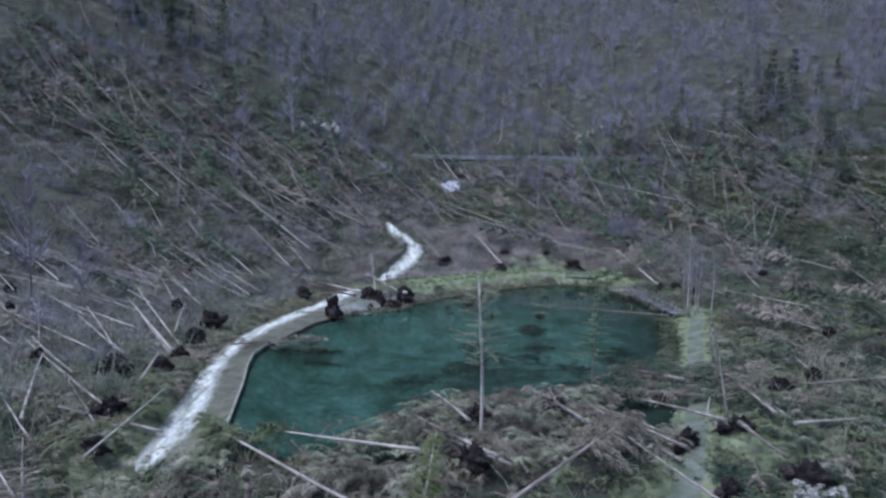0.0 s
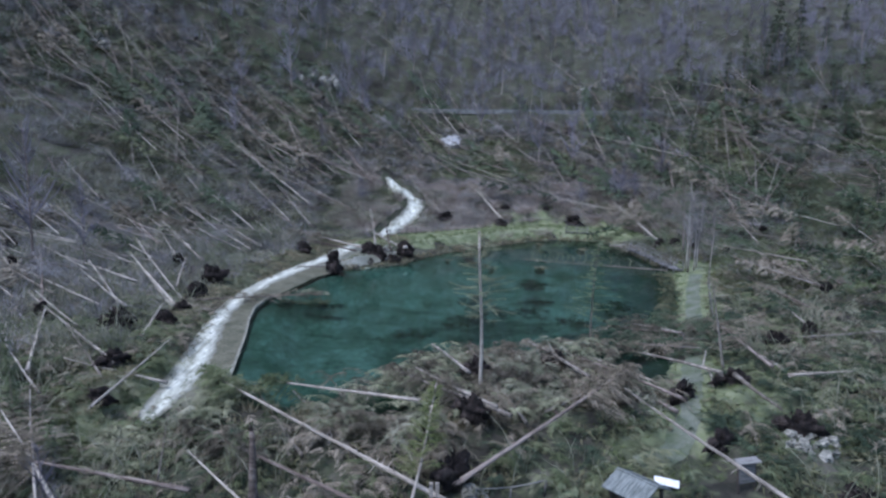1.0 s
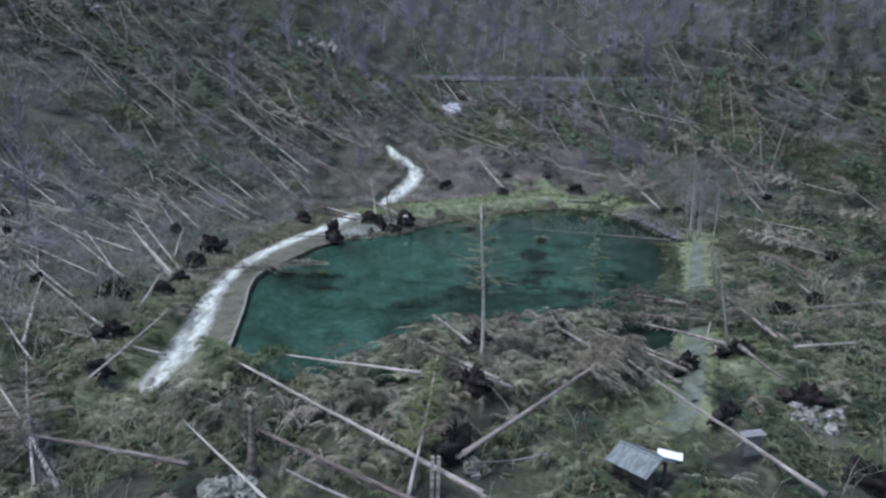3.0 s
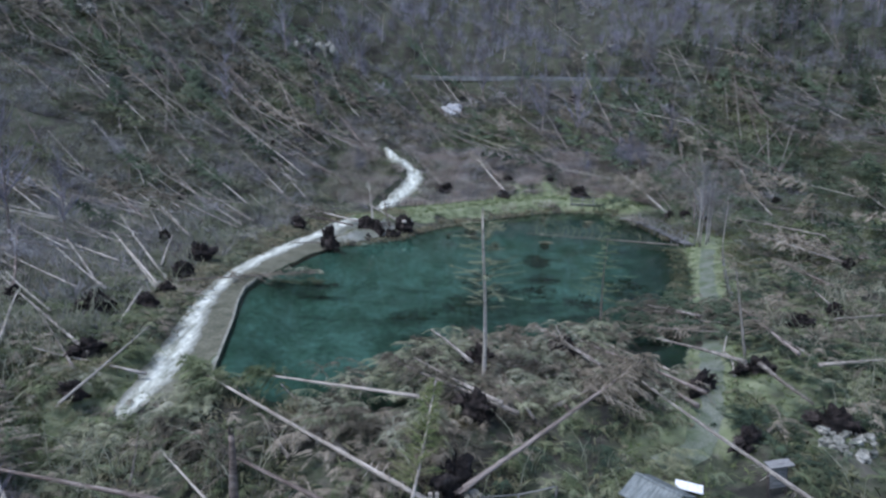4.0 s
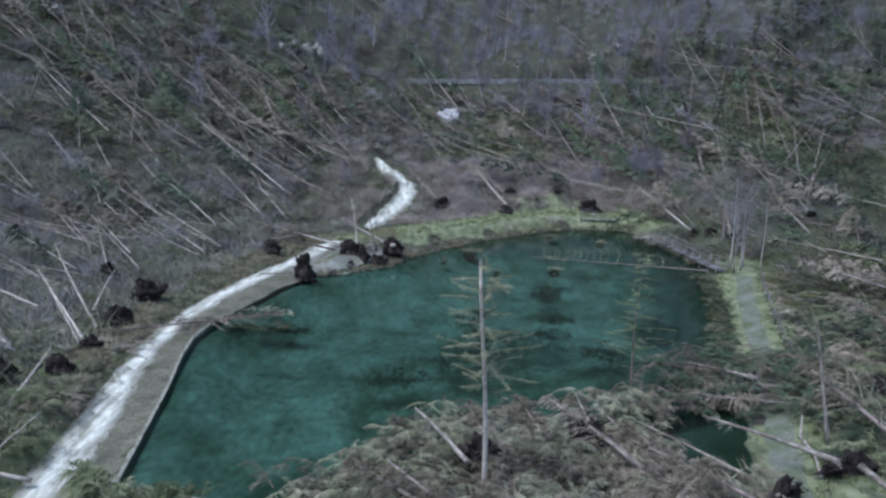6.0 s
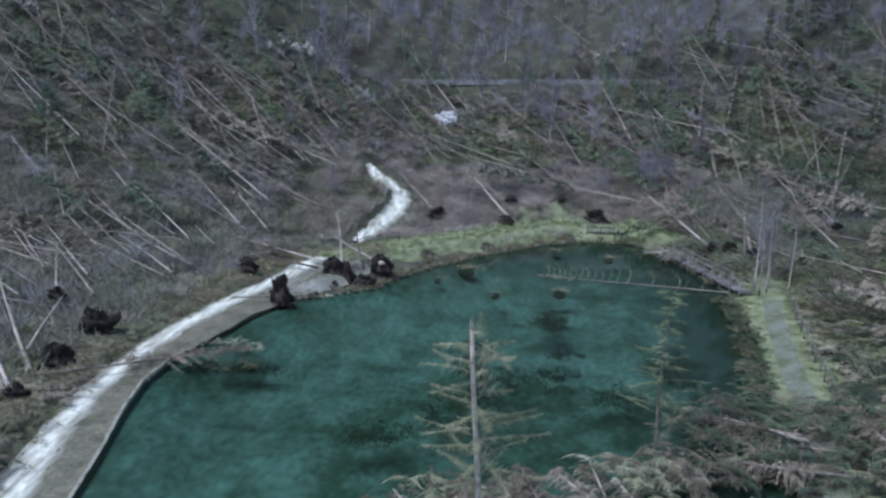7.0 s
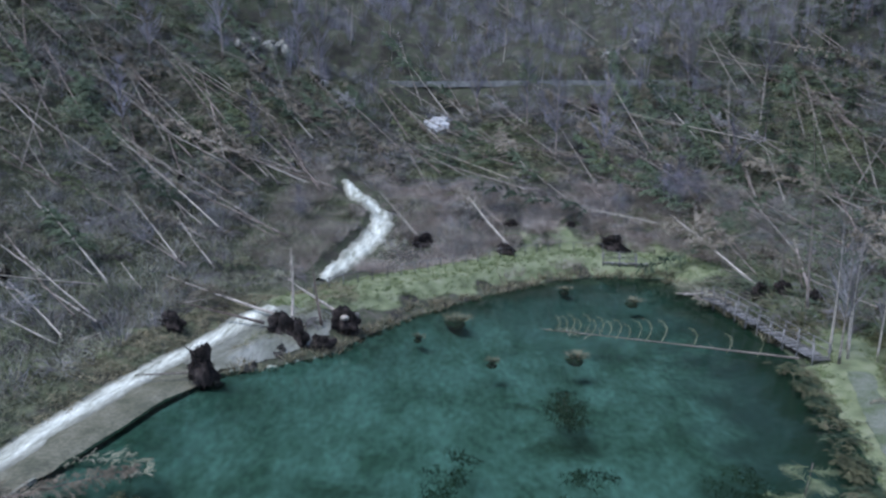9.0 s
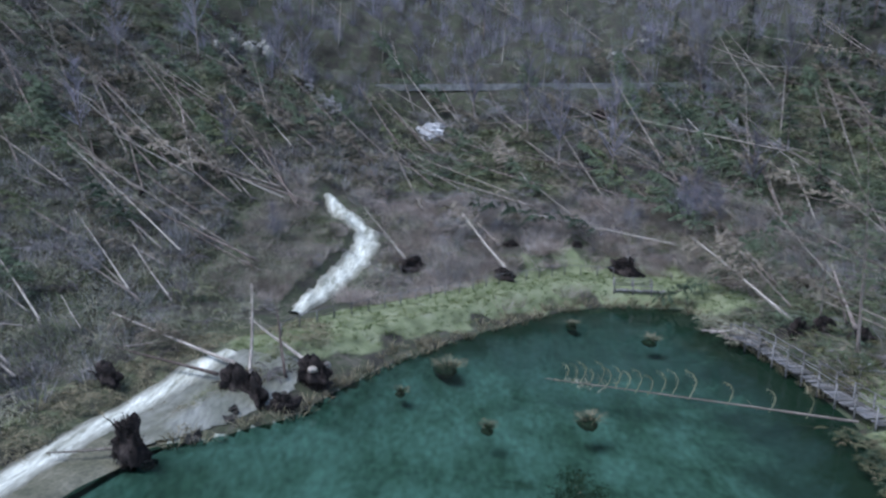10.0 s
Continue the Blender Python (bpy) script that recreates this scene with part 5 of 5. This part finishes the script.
for wx, wy, rx, ry, count in ((-0.8, 58.5, 2.4, 3.0, 70), (-0.6, 66.5, 1.4, 3.2, 34), (1.6, 62.5, 1.6, 3.0, 44), (5.0, 63.0, 1.5, 2.6, 34), (5.7, 75, 1.5, 2.8, 54), (6.2, 67.3, 1.2, 0.7, 14), (13.5, 66, 1.8, 3.2, 40), (9, 60.5, 1.8, 2.6, 34), (-5.8, 54.5, 2.6, 1.6, 30), (-15, 62.5, 2.2, 1.0, 24)):
    for _ in range(count):
        a, r = rng.uniform(0, 6.28), rng.uniform(0, 1) ** 0.7
        weeds.append((wx + math.cos(a) * r * rx, wy + math.sin(a) * r * ry))
brush("water_weed", [tangle(34, 0.55, 0.03, 0.05, 0.35) for _ in range(4)], weeds, (0.5, 1.1), M_WEED, "dark olive weed in drifts under the water's surface", level=-0.3)
for name, spots_, material, words in (("log_branches", [(rng.uniform(-19.6, -14.8), 66.6 + rng.normal(0, 0.5)) for _ in range(16)], M_DEAD, "grey-green branches of a fallen tree lying in the pond"),
                                      ("sunk_branches", [(rng.uniform(-18.8, -13.8), 62.4 + rng.normal(0, 0.45)) for _ in range(12)], M_MOSS, "dark half-sunk branches lying in the pond")):
    brush(name, heaps, spots_, (0.22, 0.42), material, words, level=-0.12)
brush("weed_tops", [tangle(34, 0.5, 0.08, 0.03, 0.3) for _ in range(3)], [(5.6 + rng.normal(0, 0.6), 74.6 + rng.normal(0, 1.1)) for _ in range(22)], (0.5, 1.0), M_SEDGE, "brownish weed just breaking the pond's surface", level=-0.06)
shore = [(x, y) for x, y in zip(rng.uniform(15, 24, 700), rng.uniform(57, 83, 700)) if -1.3 < pond_distance(x, y) < 0.4 and line_distance(x, y, PATH_RIGHT) > 1.3]
brush("shore_bushes", heaps, shore[::2], (0.28, 0.55), M_FIR, "low green bushes along the waterline", level=-0.05)
brush("brown_shore_bushes", heaps, shore[1::2], (0.28, 0.55), M_MOSS, "low mossy bushes along the waterline", level=-0.05)
brush("path_end_branches", heaps, [(9.4 + rng.normal(0, 0.9), 34.4 + rng.normal(0, 0.7)) for _ in range(12)], (0.5, 0.8), M_GREEN, "green torn branches over the end of the footpath")
olive = [(x, y) for x, y in zip(rng.uniform(24.5, 36, 130), rng.uniform(66, 96, 130)) if line_distance(x, y, PATH_RIGHT) > 2.2]
brush("olive_bushes", heaps, olive, (0.5, 0.95), M_OLIVE, "mossy olive-green bushes beside the footpath")
moss = [(-22.3 + rng.normal(0, 1.6), 40 + rng.normal(0, 3.5)) for _ in range(46)]
brush("mossy_mounds", heaps, [p for p in moss if line_distance(*p, CHANNEL) > 2.6], (0.25, 0.5), M_OLIVE, "low mossy green mounds beside the stream")
litter = [(21.0 + random.gauss(0, 0.8), 100.5 + random.gauss(0, 1.6)) for _ in range(24)]
ending = [(-15.4 + rng.normal(0, 0.7), rng.uniform(35.2, 39.5)) for _ in range(26)] + [(-19.6 + rng.normal(0, 1.3), rng.uniform(31, 35.6)) for _ in range(24)]
brush("stream_end_branches", heaps, ending, (0.45, 0.85), M_SOFT, "light green torn branches over the stream's lower end", -0.3)
brush("walkway_debris", heaps, litter, (0.4, 0.8), M_DEAD, "pale torn branches strewn over the end of the boardwalk", -0.3)

# crowns and branches heaped in the near side of the pond and across the path
def afloat(name, spots_, size, material, label, lift):
    """Heaps that lie on the water as well as on the bank."""
    ob = brush(name, heaps, spots_, size, material, label, 0)
    co = np.zeros(len(ob.data.vertices) * 3)
    ob.data.vertices.foreach_get("co", co)
    co = co.reshape(-1, 3)
    per = np.repeat(rng.uniform(0, lift, len(spots_)), [len(heaps[i % len(heaps)].v) for i in range(len(spots_))])
    xy = np.repeat(np.array(spots_), [len(heaps[i % len(heaps)].v) for i in range(len(spots_))], 0)
    level = ground_height(xy[:, 0], xy[:, 1])
    co[:, 2] += np.maximum(level, -0.25) - level + per
    ob.data.vertices.foreach_set("co", co.ravel())


RIM = np.array([(-9.5, 37.5), (-6.8, 42), (-5.6, 44.5), (-3.2, 47.5), (-0.5, 50), (2.5, 49.8), (5.5, 48.4), (8.5, 47.6), (11, 47.2), (13, 46.5)])
isles = [(x, y) for x, y in zip(rng.uniform(-9, 13, 560), rng.uniform(34, 51, 560))
         if pond_distance(x, y) < 1.5 and y < np.interp(x, RIM[:, 0], RIM[:, 1]) - 0.8 and not (9.5 < x and y > 43) and math.hypot((x + 4.6) / 3.2, (y - 38.0) / 2.2) > 1 and math.hypot((x - 11.8) / 2.4, (y - 45.6) / 3.2) > 1]
isles += [(9.1 + rng.normal(0, 1.6), 50.8 + rng.normal(0, 1.0)) for _ in range(16)]
across = [(x, y) for x, y in zip(rng.uniform(10.5, 21.5, 100), rng.uniform(49.5, 59.5, 100)) if math.hypot((x - 16) / 5.5, (y - 54.4) / 4.8) < 1]
leafy = [p for p in isles[1::2] if p[0] < 0 or rng.random() < 0.25]
isles = [p for p in isles if p not in leafy]
afloat("green_shore_branches", leafy, (0.5, 1.2), M_SOFT, "mounded green-grey branches of fallen spruces in the pond's edge", 0.6)
afloat("path_branches", across[::3] + across[1::3], (0.5, 1.1), M_FIR, "dark green crowns of fallen spruces across the footpath", 0.7)
afloat("shore_branches", isles[::3] + isles[1::3] + across[2::3], (0.5, 1.3), M_BROWN, "mounded brown crowns of fallen spruces in the pond's edge", 0.6)
afloat("pale_shore_branches", isles[2::3], (0.6, 1.1), M_DEAD, "mounded grey-green crowns of fallen spruces in the pond's edge", 0.7)

# the fallen trees above the road, too far to count
def joined_storm(name, pool, count, material, label, x0=-150, x1=150, y0=169, y1=300, seed=31, lengths=(9, 17), thick=1.0):
    arrays = []
    for me in pool:
        v = np.zeros(len(me.vertices) * 3)
        me.vertices.foreach_get("co", v)
        me.calc_loop_triangles()
        f = np.zeros(len(me.loop_triangles) * 3, np.int32)
        me.loop_triangles.foreach_get("vertices", f)
        arrays.append((v.reshape(-1, 3), f.reshape(-1, 3)))
    gen, vs, fs, at, made = np.random.default_rng(seed), [], [], 0, 0
    while made < count:
        x, y = gen.uniform(x0, x1), gen.uniform(y0, y1)
        a, ln = radians(gen.normal(146 if x < -12 else 128 if x < 20 else 108, 16 if x < 10 else 28)), gen.uniform(*lengths)
        tx, ty = x + math.cos(a) * ln, y + math.sin(a) * ln
        if abs(x) > 14 + y * 0.66 or not bool(open_ground(x, y)) or not bool(open_ground(tx, ty)) or math.hypot((x + 3) / 20, (y - 112) / 9) < 1:
            continue
        m, ln = lying_frame((x, y, height(x, y) + gen.uniform(0.7, 1.4)), (tx, ty, height(tx, ty) + gen.uniform(1.4, 3.2)))
        v, f = arrays[made % len(arrays)]
        w = thick * gen.uniform(0.7, 1.2)
        vs.append((v * (ln / REF, w, w)) @ np.array(m)[:3, :3].T + np.array(m)[:3, 3])
        fs.append(f + at)
        at += len(v)
        made += 1
    v, f = np.concatenate(vs), np.concatenate(fs)
    me = bpy.data.meshes.new(name)
    me.vertices.add(len(v)), me.loops.add(len(f) * 3), me.polygons.add(len(f))
    me.vertices.foreach_set("co", v.ravel()), me.loops.foreach_set("vertex_index", f.ravel().astype(np.int32))
    me.polygons.foreach_set("loop_start", np.arange(0, len(f) * 3, 3, dtype=np.int32))
    me.update(calc_edges=True)
    me.materials.append(material)
    tagged(new(name, me), label, "fallen trees", kind="stuff")


joined_storm("far_fallen_trunks", TRUNKS["thin"], 170, M_PALE, "pale fallen trunks strewn over the upper slope")
joined_storm("far_fallen_crowns", CROWNS["far_grey"] + CROWNS["far_spruce"][:1], 45, M_TWIG, "grey crowns of fallen trees on the upper slope")
joined_storm("slope_fallen_trunks", TRUNKS["thin"], 105, M_PALE, "thin pale fallen trunks strewn over the middle slope", -95, 75, 106, 160, 32, (12, 26), 0.75)
joined_storm("slope_bark_trunks", TRUNKS["thin"], 110, M_BARK, "thin dark fallen trunks strewn over the middle slope", -95, 75, 104, 160, 33, (10, 22), 0.8)
joined_storm("bank_fallen_trunks", TRUNKS["thin"], 44, M_PALE, "thin pale fallen trunks along the stream bank", -54, -25, 36, 100, 36, (4.5, 11), 0.6)
joined_storm("slope_green_crowns", CROWNS["far_spruce"], 60, M_FIR, "green crowns of fallen spruces on the middle slope", -95, 80, 106, 160, 34, (11, 18))
joined_storm("slope_brown_crowns", CROWNS["far_brown"], 40, M_BROWN, "brown crowns of fallen trees on the middle slope", -95, 80, 106, 160, 35, (11, 18))

# ---- grass, sedge and water weed ----
blades = [clump(16, 0.35, 0.28, 0.035, 0.9, False) for _ in range(3)]
gp = np.stack([rng.uniform(-26, 30, 16000), rng.uniform(30, 116, 16000)], -1)
gd, gr_, gw = line_distance(gp[:, 0], gp[:, 1], PATH_DAM), line_distance(gp[:, 0], gp[:, 1], PATH_RIGHT), pond_distance(gp[:, 0], gp[:, 1])
gm = (np.hypot((gp[:, 0] + 22.5) / 1.6, (gp[:, 1] - 39.5) / 3) < 2.4) | (np.hypot((gp[:, 0] - 18) / 3, (gp[:, 1] - 40) / 3) < 1.6)
gp = gp[((gd < 4) | (gr_ < 2.8) & (gr_ > 1.05) | gm) & (gw > 0.2)]
brush("grass", blades, gp, (0.6, 1.3), M_BLADE, "short green grass on the banks", 0.02)
bank = np.stack([rng.uniform(-30, -8, 9000), rng.uniform(36, 96, 9000)], -1)
bc, bp_ = line_distance(bank[:, 0], bank[:, 1], CHANNEL), pond_distance(bank[:, 0], bank[:, 1])
bank = bank[(bc > 2.0) & (bc < 5.5) & (bp_ > 0.25) & ((bank[:, 0] < np.interp(bank[:, 1], CHANNEL[::-1, 1], CHANNEL[::-1, 0])) | (bank[:, 1] > 79) & (bp_ > 3.2))]
bank_a = bank[patchy(bank[:, 0], bank[:, 1], 3.3, 5.0) > 0]
bank_b = bank[patchy(bank[:, 0], bank[:, 1], 3.3, 5.0) < 0.2]
brush("bank_grass", blades, bank_a, (0.7, 1.6), M_SOFT, "olive grass and moss on the stream bank", 0.02)
brush("bank_litter", [tangle(22, 0.5, 0.22, 0.035, 0.5) for _ in range(3)], bank_b, (0.6, 1.4), M_SEDGE, "tan dead stalks and twigs on the stream bank", 0.02)
margin = np.stack([rng.uniform(-22, 25, 9000), rng.uniform(34, 110, 9000)], -1)
md = pond_distance(margin[:, 0], margin[:, 1])
margin = margin[(md > -0.3) & (md < 1.2) & (line_distance(margin[:, 0], margin[:, 1], CHANNEL) > 3.6) & ((margin[:, 0] < 13) | (margin[:, 1] > 87))]
brush("shore_sedge", [clump(20, 0.5, 0.6, 0.04, 1.0) for _ in range(3)], margin, (0.6, 1.3), M_SEDGE, "dead tan sedge along the waterline", 0)


def tuft(x, y, size):
    soup = clump(170, 0.85 * size, 0.45 * size, 0.028, 1.0)
    soup.lump((0, 0, -0.25), 0.7 * size, 0.3, 0.45)
    ob = new("sedge_tuft", soup.mesh("sedge_tuft", M_SEDGE))
    ob.location = (x, y, -0.14)
    return tagged(ob, "tan sedge tussock rising from the pond", "sedge", "sedge tufts")


for x, y, size in ((7.4, 83.2, 0.9), (1.4, 81.8, 0.55), (-1.5, 91.0, 1.25), (14.3, 98.0, 0.85), (8.5, 101.5, 0.7), (-4.3, 86.5, 0.5)):
    tuft(x, y, size)

# ---- built things ----
def fence(name, line, spacing, tall, rails, label):
    """Posts with rails along a line in plan; each post and rail is a part."""
    line = np.array(line, float)
    s = np.concatenate([[0], np.cumsum(np.hypot(*np.diff(line, axis=0).T))])
    count = int(s[-1] / spacing) + 1
    pts = [Vector((np.interp(i * spacing, s, line[:, 0]), np.interp(i * spacing, s, line[:, 1]), 0)) for i in range(count)]
    ob = thing(name, Matrix.Translation((pts[0].x, pts[0].y, height(pts[0].x, pts[0].y))), label, "fence")
    base = ob.matrix_world.translation.copy()
    for p in pts:
        p.z = height(p.x, p.y)
        soup = Soup()
        soup.tube([p - base + Vector((0, 0, -0.2)), p - base + Vector((random.gauss(0, 0.04), random.gauss(0, 0.04), tall))], [0.055, 0.045], 7)
        part("post", soup.mesh("post", M_BOARD), ob)
    for p, q in zip(pts[:-1], pts[1:]):
        for h in rails:
            soup = Soup()
            up = Vector((0, 0, h))
            soup.tube([p - base + up, (p + q) / 2 - base + up + Vector((0, 0, -0.02)), q - base + up], [0.035, 0.03, 0.035], 6)
            part("rail", soup.mesh("rail", M_BOARD), ob)
    return ob


fence("fence", offset_line(PATH_DAM[:6], -1.4), 1.6, 1.05, (1.0,), "grey wooden post-and-rail fence along the grassy dam")
fence("fence", offset_line(PATH_RIGHT[1:5], -1.5), 1.7, 1.0, (0.95,), "leaning wooden fence along the footpath")
fence("fence", [(0.4, 30.6), (4.1, 31.8)], 1.8, 0.9, (0.88,), "short pale handrail beside the path")


def boardwalk(line, width, level):
    line = np.array(line, float)
    s = np.concatenate([[0], np.cumsum(np.hypot(*np.diff(line, axis=0).T))])
    ob = thing("boardwalk", Matrix.Translation((line[0][0], line[0][1], 0)), "weathered grey boardwalk with handrails on the pond bank", "boardwalk")
    base = ob.matrix_world.translation.copy()
    soup = Soup()
    soup.box((width, 0.26, 0.06))
    plank = soup.mesh("plank", M_BOARD, True)
    at = lambda d: Vector((np.interp(d, s, line[:, 0]), np.interp(d, s, line[:, 1]), level)) - base
    d = 0.15
    while d < s[-1]:
        p, w = at(d), at(min(d + 0.2, s[-1])) - at(d - 0.1)
        if random.random() < 0.05:
            d += 0.3
            continue
        o = part("plank", plank, ob)
        o.matrix_basis = Matrix.Translation(p + Vector((0, 0, random.gauss(0, 0.03)))) @ Euler((random.gauss(0, 0.03), random.gauss(0, 0.04), math.atan2(w.y, w.x) - math.pi / 2 + random.gauss(0, 0.02))).to_matrix().to_4x4()
        d += 0.3
    d, last = 0.1, None
    while d < s[-1]:
        p, w = at(d), (at(min(d + 0.3, s[-1])) - at(d - 0.1)).normalized()
        side = Vector((-w.y, w.x, 0)) * width * 0.48
        now = []
        for sign in (-1, 1):
            q = p + side * sign
            soup = Soup()
            soup.tube([q + Vector((0, 0, -1.0)), q + Vector((0, 0, 1.05))], [0.07, 0.06], 6)
            part("post", soup.mesh("post", M_BOARD), ob)
            now.append(q)
        if last:
            for a_, b_ in zip(last, now):
                for h in (0.55, 1.05):
                    soup = Soup()
                    soup.tube([a_ + Vector((0, 0, h)), b_ + Vector((0, 0, h + random.gauss(0, 0.04)))], [0.035, 0.035], 5)
                    part("rail", soup.mesh("rail", M_BOARD), ob)
        last = now
        d += 1.7
    return ob


boardwalk([(13.1, 108.9), (17.9, 108.4)], 1.1, 1.1)
for i in range(11):
    soup = Soup()
    soup.box((random.uniform(1.2, 2.6), 0.14, 0.05))
    ob = new("broken_plank", soup.mesh("broken_plank", M_PALE, True))
    x, y = 20.6 + random.gauss(0, 0.7), 97.6 + random.gauss(0, 1.1)
    ob.matrix_world = pose(x, y, 0.8 + random.uniform(0, 0.35), random.uniform(-20, 20), random.uniform(-22, 22), random.uniform(0, 180))
    tagged(ob, "pale broken plank lying on the wrecked boardwalk", "plank", "broken planks")
boardwalk([(20.7, 97.6), (21.7, 94.8), (22.6, 89.6), (23.4, 84.8), (23.9, 82.3)], 1.25, 0.6)


def kiosk(x, y, yaw):
    """A small roofed information stand."""
    z = height(x, y) - 0.25
    ob = thing("information_kiosk", pose(x, y, z, 0, 0, yaw) @ Matrix.Diagonal((0.9, 0.86, 0.86, 1)), "small timber information stand with a grey pitched roof", "kiosk")
    for sx in (-1.15, 1.15):
        for sy in (-0.65, 0.65):
            soup = Soup()
            soup.box((0.16, 0.16, 2.0), pose(sx, sy, 0.95))
            part("post", soup.mesh("post", M_DARKWOOD, True), ob)
    for sign in (-1, 1):
        soup = Soup()
        soup.box((2.6, 1.6, 0.06), pose(0, sign * 0.7, 2.08, -sign * 24))
        slope = part("roof_slope", soup.mesh("roof_slope", M_ROOFING, True), ob, "grey ribbed roof slope")
        for i in range(13):
            soup = Soup()
            soup.box((0.05, 1.6, 0.03), pose(-1.26 + 0.21 * i, sign * 0.7, 2.08, -sign * 24) @ pose(0, 0, 0.036))
            part("rib", soup.mesh("rib", M_ROOFING, True), slope)
    soup = Soup()
    soup.box((2.64, 0.18, 0.06), pose(0, 0, 2.42))
    part("ridge_cap", soup.mesh("ridge_cap", M_ROOFING, True), ob)
    soup = Soup()
    soup.box((2.2, 0.06, 1.1), pose(0, -0.6, 1.25))
    part("panel", soup.mesh("panel", M_DARKWOOD, True), ob, "dark notice panel")


kiosk(8.2, 31.0, -46)


def sign_board(x, y, z, yaw, tilt):
    ob = thing("sign_board", pose(x, y, z, tilt, 0, yaw), "grey roofed notice board knocked askew by a trunk", "sign")
    for sx in (-0.5, 0.5):
        soup = Soup()
        soup.box((0.1, 0.1, 1.7), pose(sx, 0, 0.75))
        part("post", soup.mesh("post", M_DARKWOOD, True), ob)
    soup = Soup()
    soup.box((0.95, 0.05, 0.95), pose(0, -0.06, 0.95))
    part("panel", soup.mesh("panel", M_BOARD, True), ob)
    soup = Soup()
    soup.box((1.35, 0.5, 0.05), pose(0, -0.1, 1.62, 18))
    part("roof", soup.mesh("roof", M_BOARD, True), ob)


sign_board(14.2, 32.9, height(14.2, 32.9), 20, -8)
ob = thing("notice_board", pose(10.2, 33.0, height(10, 33.2) + 0.35, 14, 4, -14), "white rectangular notice board tilted among debris", "board")
soup = Soup()
soup.box((1.25, 0.55, 0.05))
part("sheet", soup.mesh("sheet", M_WHITE, True), ob)
soup = Soup()
soup.box((0.08, 0.08, 0.9), pose(0.3, 0, -0.45))
part("leg", soup.mesh("leg", M_DARKWOOD, True), ob)
ob = thing("orange_trestle", pose(-1.6, 27.3, height(-1.6, 27.3), 0, 0, 4), "low orange painted timber trestle on the ground", "trestle")
for i in range(3):
    soup = Soup()
    soup.box((2.3, 0.2, 0.08), pose(0, -0.25 + i * 0.27, 0.5, 6, 0, random.uniform(-2, 2)))
    part("plank", soup.mesh("plank", M_ORANGE, True), ob)
for sx in (-0.9, 0.9):
    soup = Soup()
    soup.box((0.1, 0.6, 0.5), pose(sx, 0, 0.22))
    part("leg", soup.mesh("leg", M_DARKWOOD, True), ob)
ob = thing("gate_post", pose(-1.55, 28.9, height(-1.55, 28.9), 0, 0, 8), "pair of pale square posts side by side", "post")
for sx in (-0.14, 0.14):
    soup = Soup()
    soup.box((0.17, 0.2, 2.1), pose(sx, 0, 1.0))
    part("post", soup.mesh("post", M_PALE, True), ob)

# a sawn butt among the upturned roots
soup = Soup()
soup.tube([(-9.9, 84.9, 1.75), (-9.6, 85.3, 1.7), (-9.0, 86.3, 1.55)], [0.2, 0.24, 0.24], 10)
tagged(new("sawn_butt", soup.mesh("sawn_butt", M_PEELED)), "freshly broken pale trunk butt among black roots", "log")

# the bent stick by the path
soup = Soup()
soup.tube([(14.3, 39.0, 0.1), (15.0, 41.2, 0.35), (15.5, 42.8, 0.4), (16.0, 44.8, 0.7), (15.75, 45.9, 1.1), (16.15, 46.8, 1.8)], [0.09, 0.085, 0.08, 0.07, 0.06, 0.04], 7)
tagged(new("bent_stem", soup.mesh("bent_stem", M_PALE)), "thin pale bent stem leaning over the path", "stem")


# ---- rocks ----
def rocks(name, x, y, spread, count, size, label, material=M_ROCK):
    for i in range(count):
        a, r = random.uniform(0, 6.28), spread * math.sqrt(random.random())
        px, py = x + math.cos(a) * r, y + math.sin(a) * r * 0.8
        soup, s = Soup(), size * random.uniform(0.4, 1.2)
        soup.lump((0, 0, 0), s, 0.5, 0.65, 6, 8)
        ob = new(name, soup.mesh(name, material, True))
        ob.location, ob.rotation_euler = (px, py, height(px, py) + s * 0.25 + (0 if y < 100 else 0.9)), (random.random(), random.random(), random.random() * 6)
        tagged(ob, label, "rock", name + "s")


rocks("white_boulder", -7.5, 150.4, 2.1, 26, 0.85, "bright white limestone block fallen on the slope", M_WHITEROCK)
rocks("pale_boulder", -36.5, 156, 2.6, 12, 1.0, "pale limestone outcrop block on the hillside")
rocks("pale_boulder", -40, 153, 1.8, 6, 0.9, "pale limestone outcrop block on the hillside")
rocks("pale_boulder", 22, 168.5, 1.5, 5, 0.6, "pale limestone boulder above the road")
rocks("pale_boulder", 29, 177, 2.2, 5, 0.7, "pale limestone boulder above the road")
rocks("pale_boulder", -78.8, 137.9, 1.8, 6, 1.2, "pale limestone outcrop block on the hillside")
rocks("pale_stone", -11.0, 28.4, 1.15, 26, 0.55, "pale rubble stone heaped among brush", M_SCREE)
rocks("pale_stone", 19.0, 36.4, 1.5, 30, 0.32, "pale rubble stone beside an upturned root")
for k in np.linspace(0, 1, 5):
    rocks("shore_stone", float(np.interp(k, (0, 0.6, 1), (-16.6, -12.6, -9.4))), float(np.interp(k, (0, 0.6, 1), (76.4, 81.9, 86.0))), 0.7, 8, 0.25, "dark wet stone at the water's edge", M_DARKROCK)
rocks("pale_stone", 0.3, 31.3, 1.0, 12, 0.3, "pale rubble stone beside an upturned root")
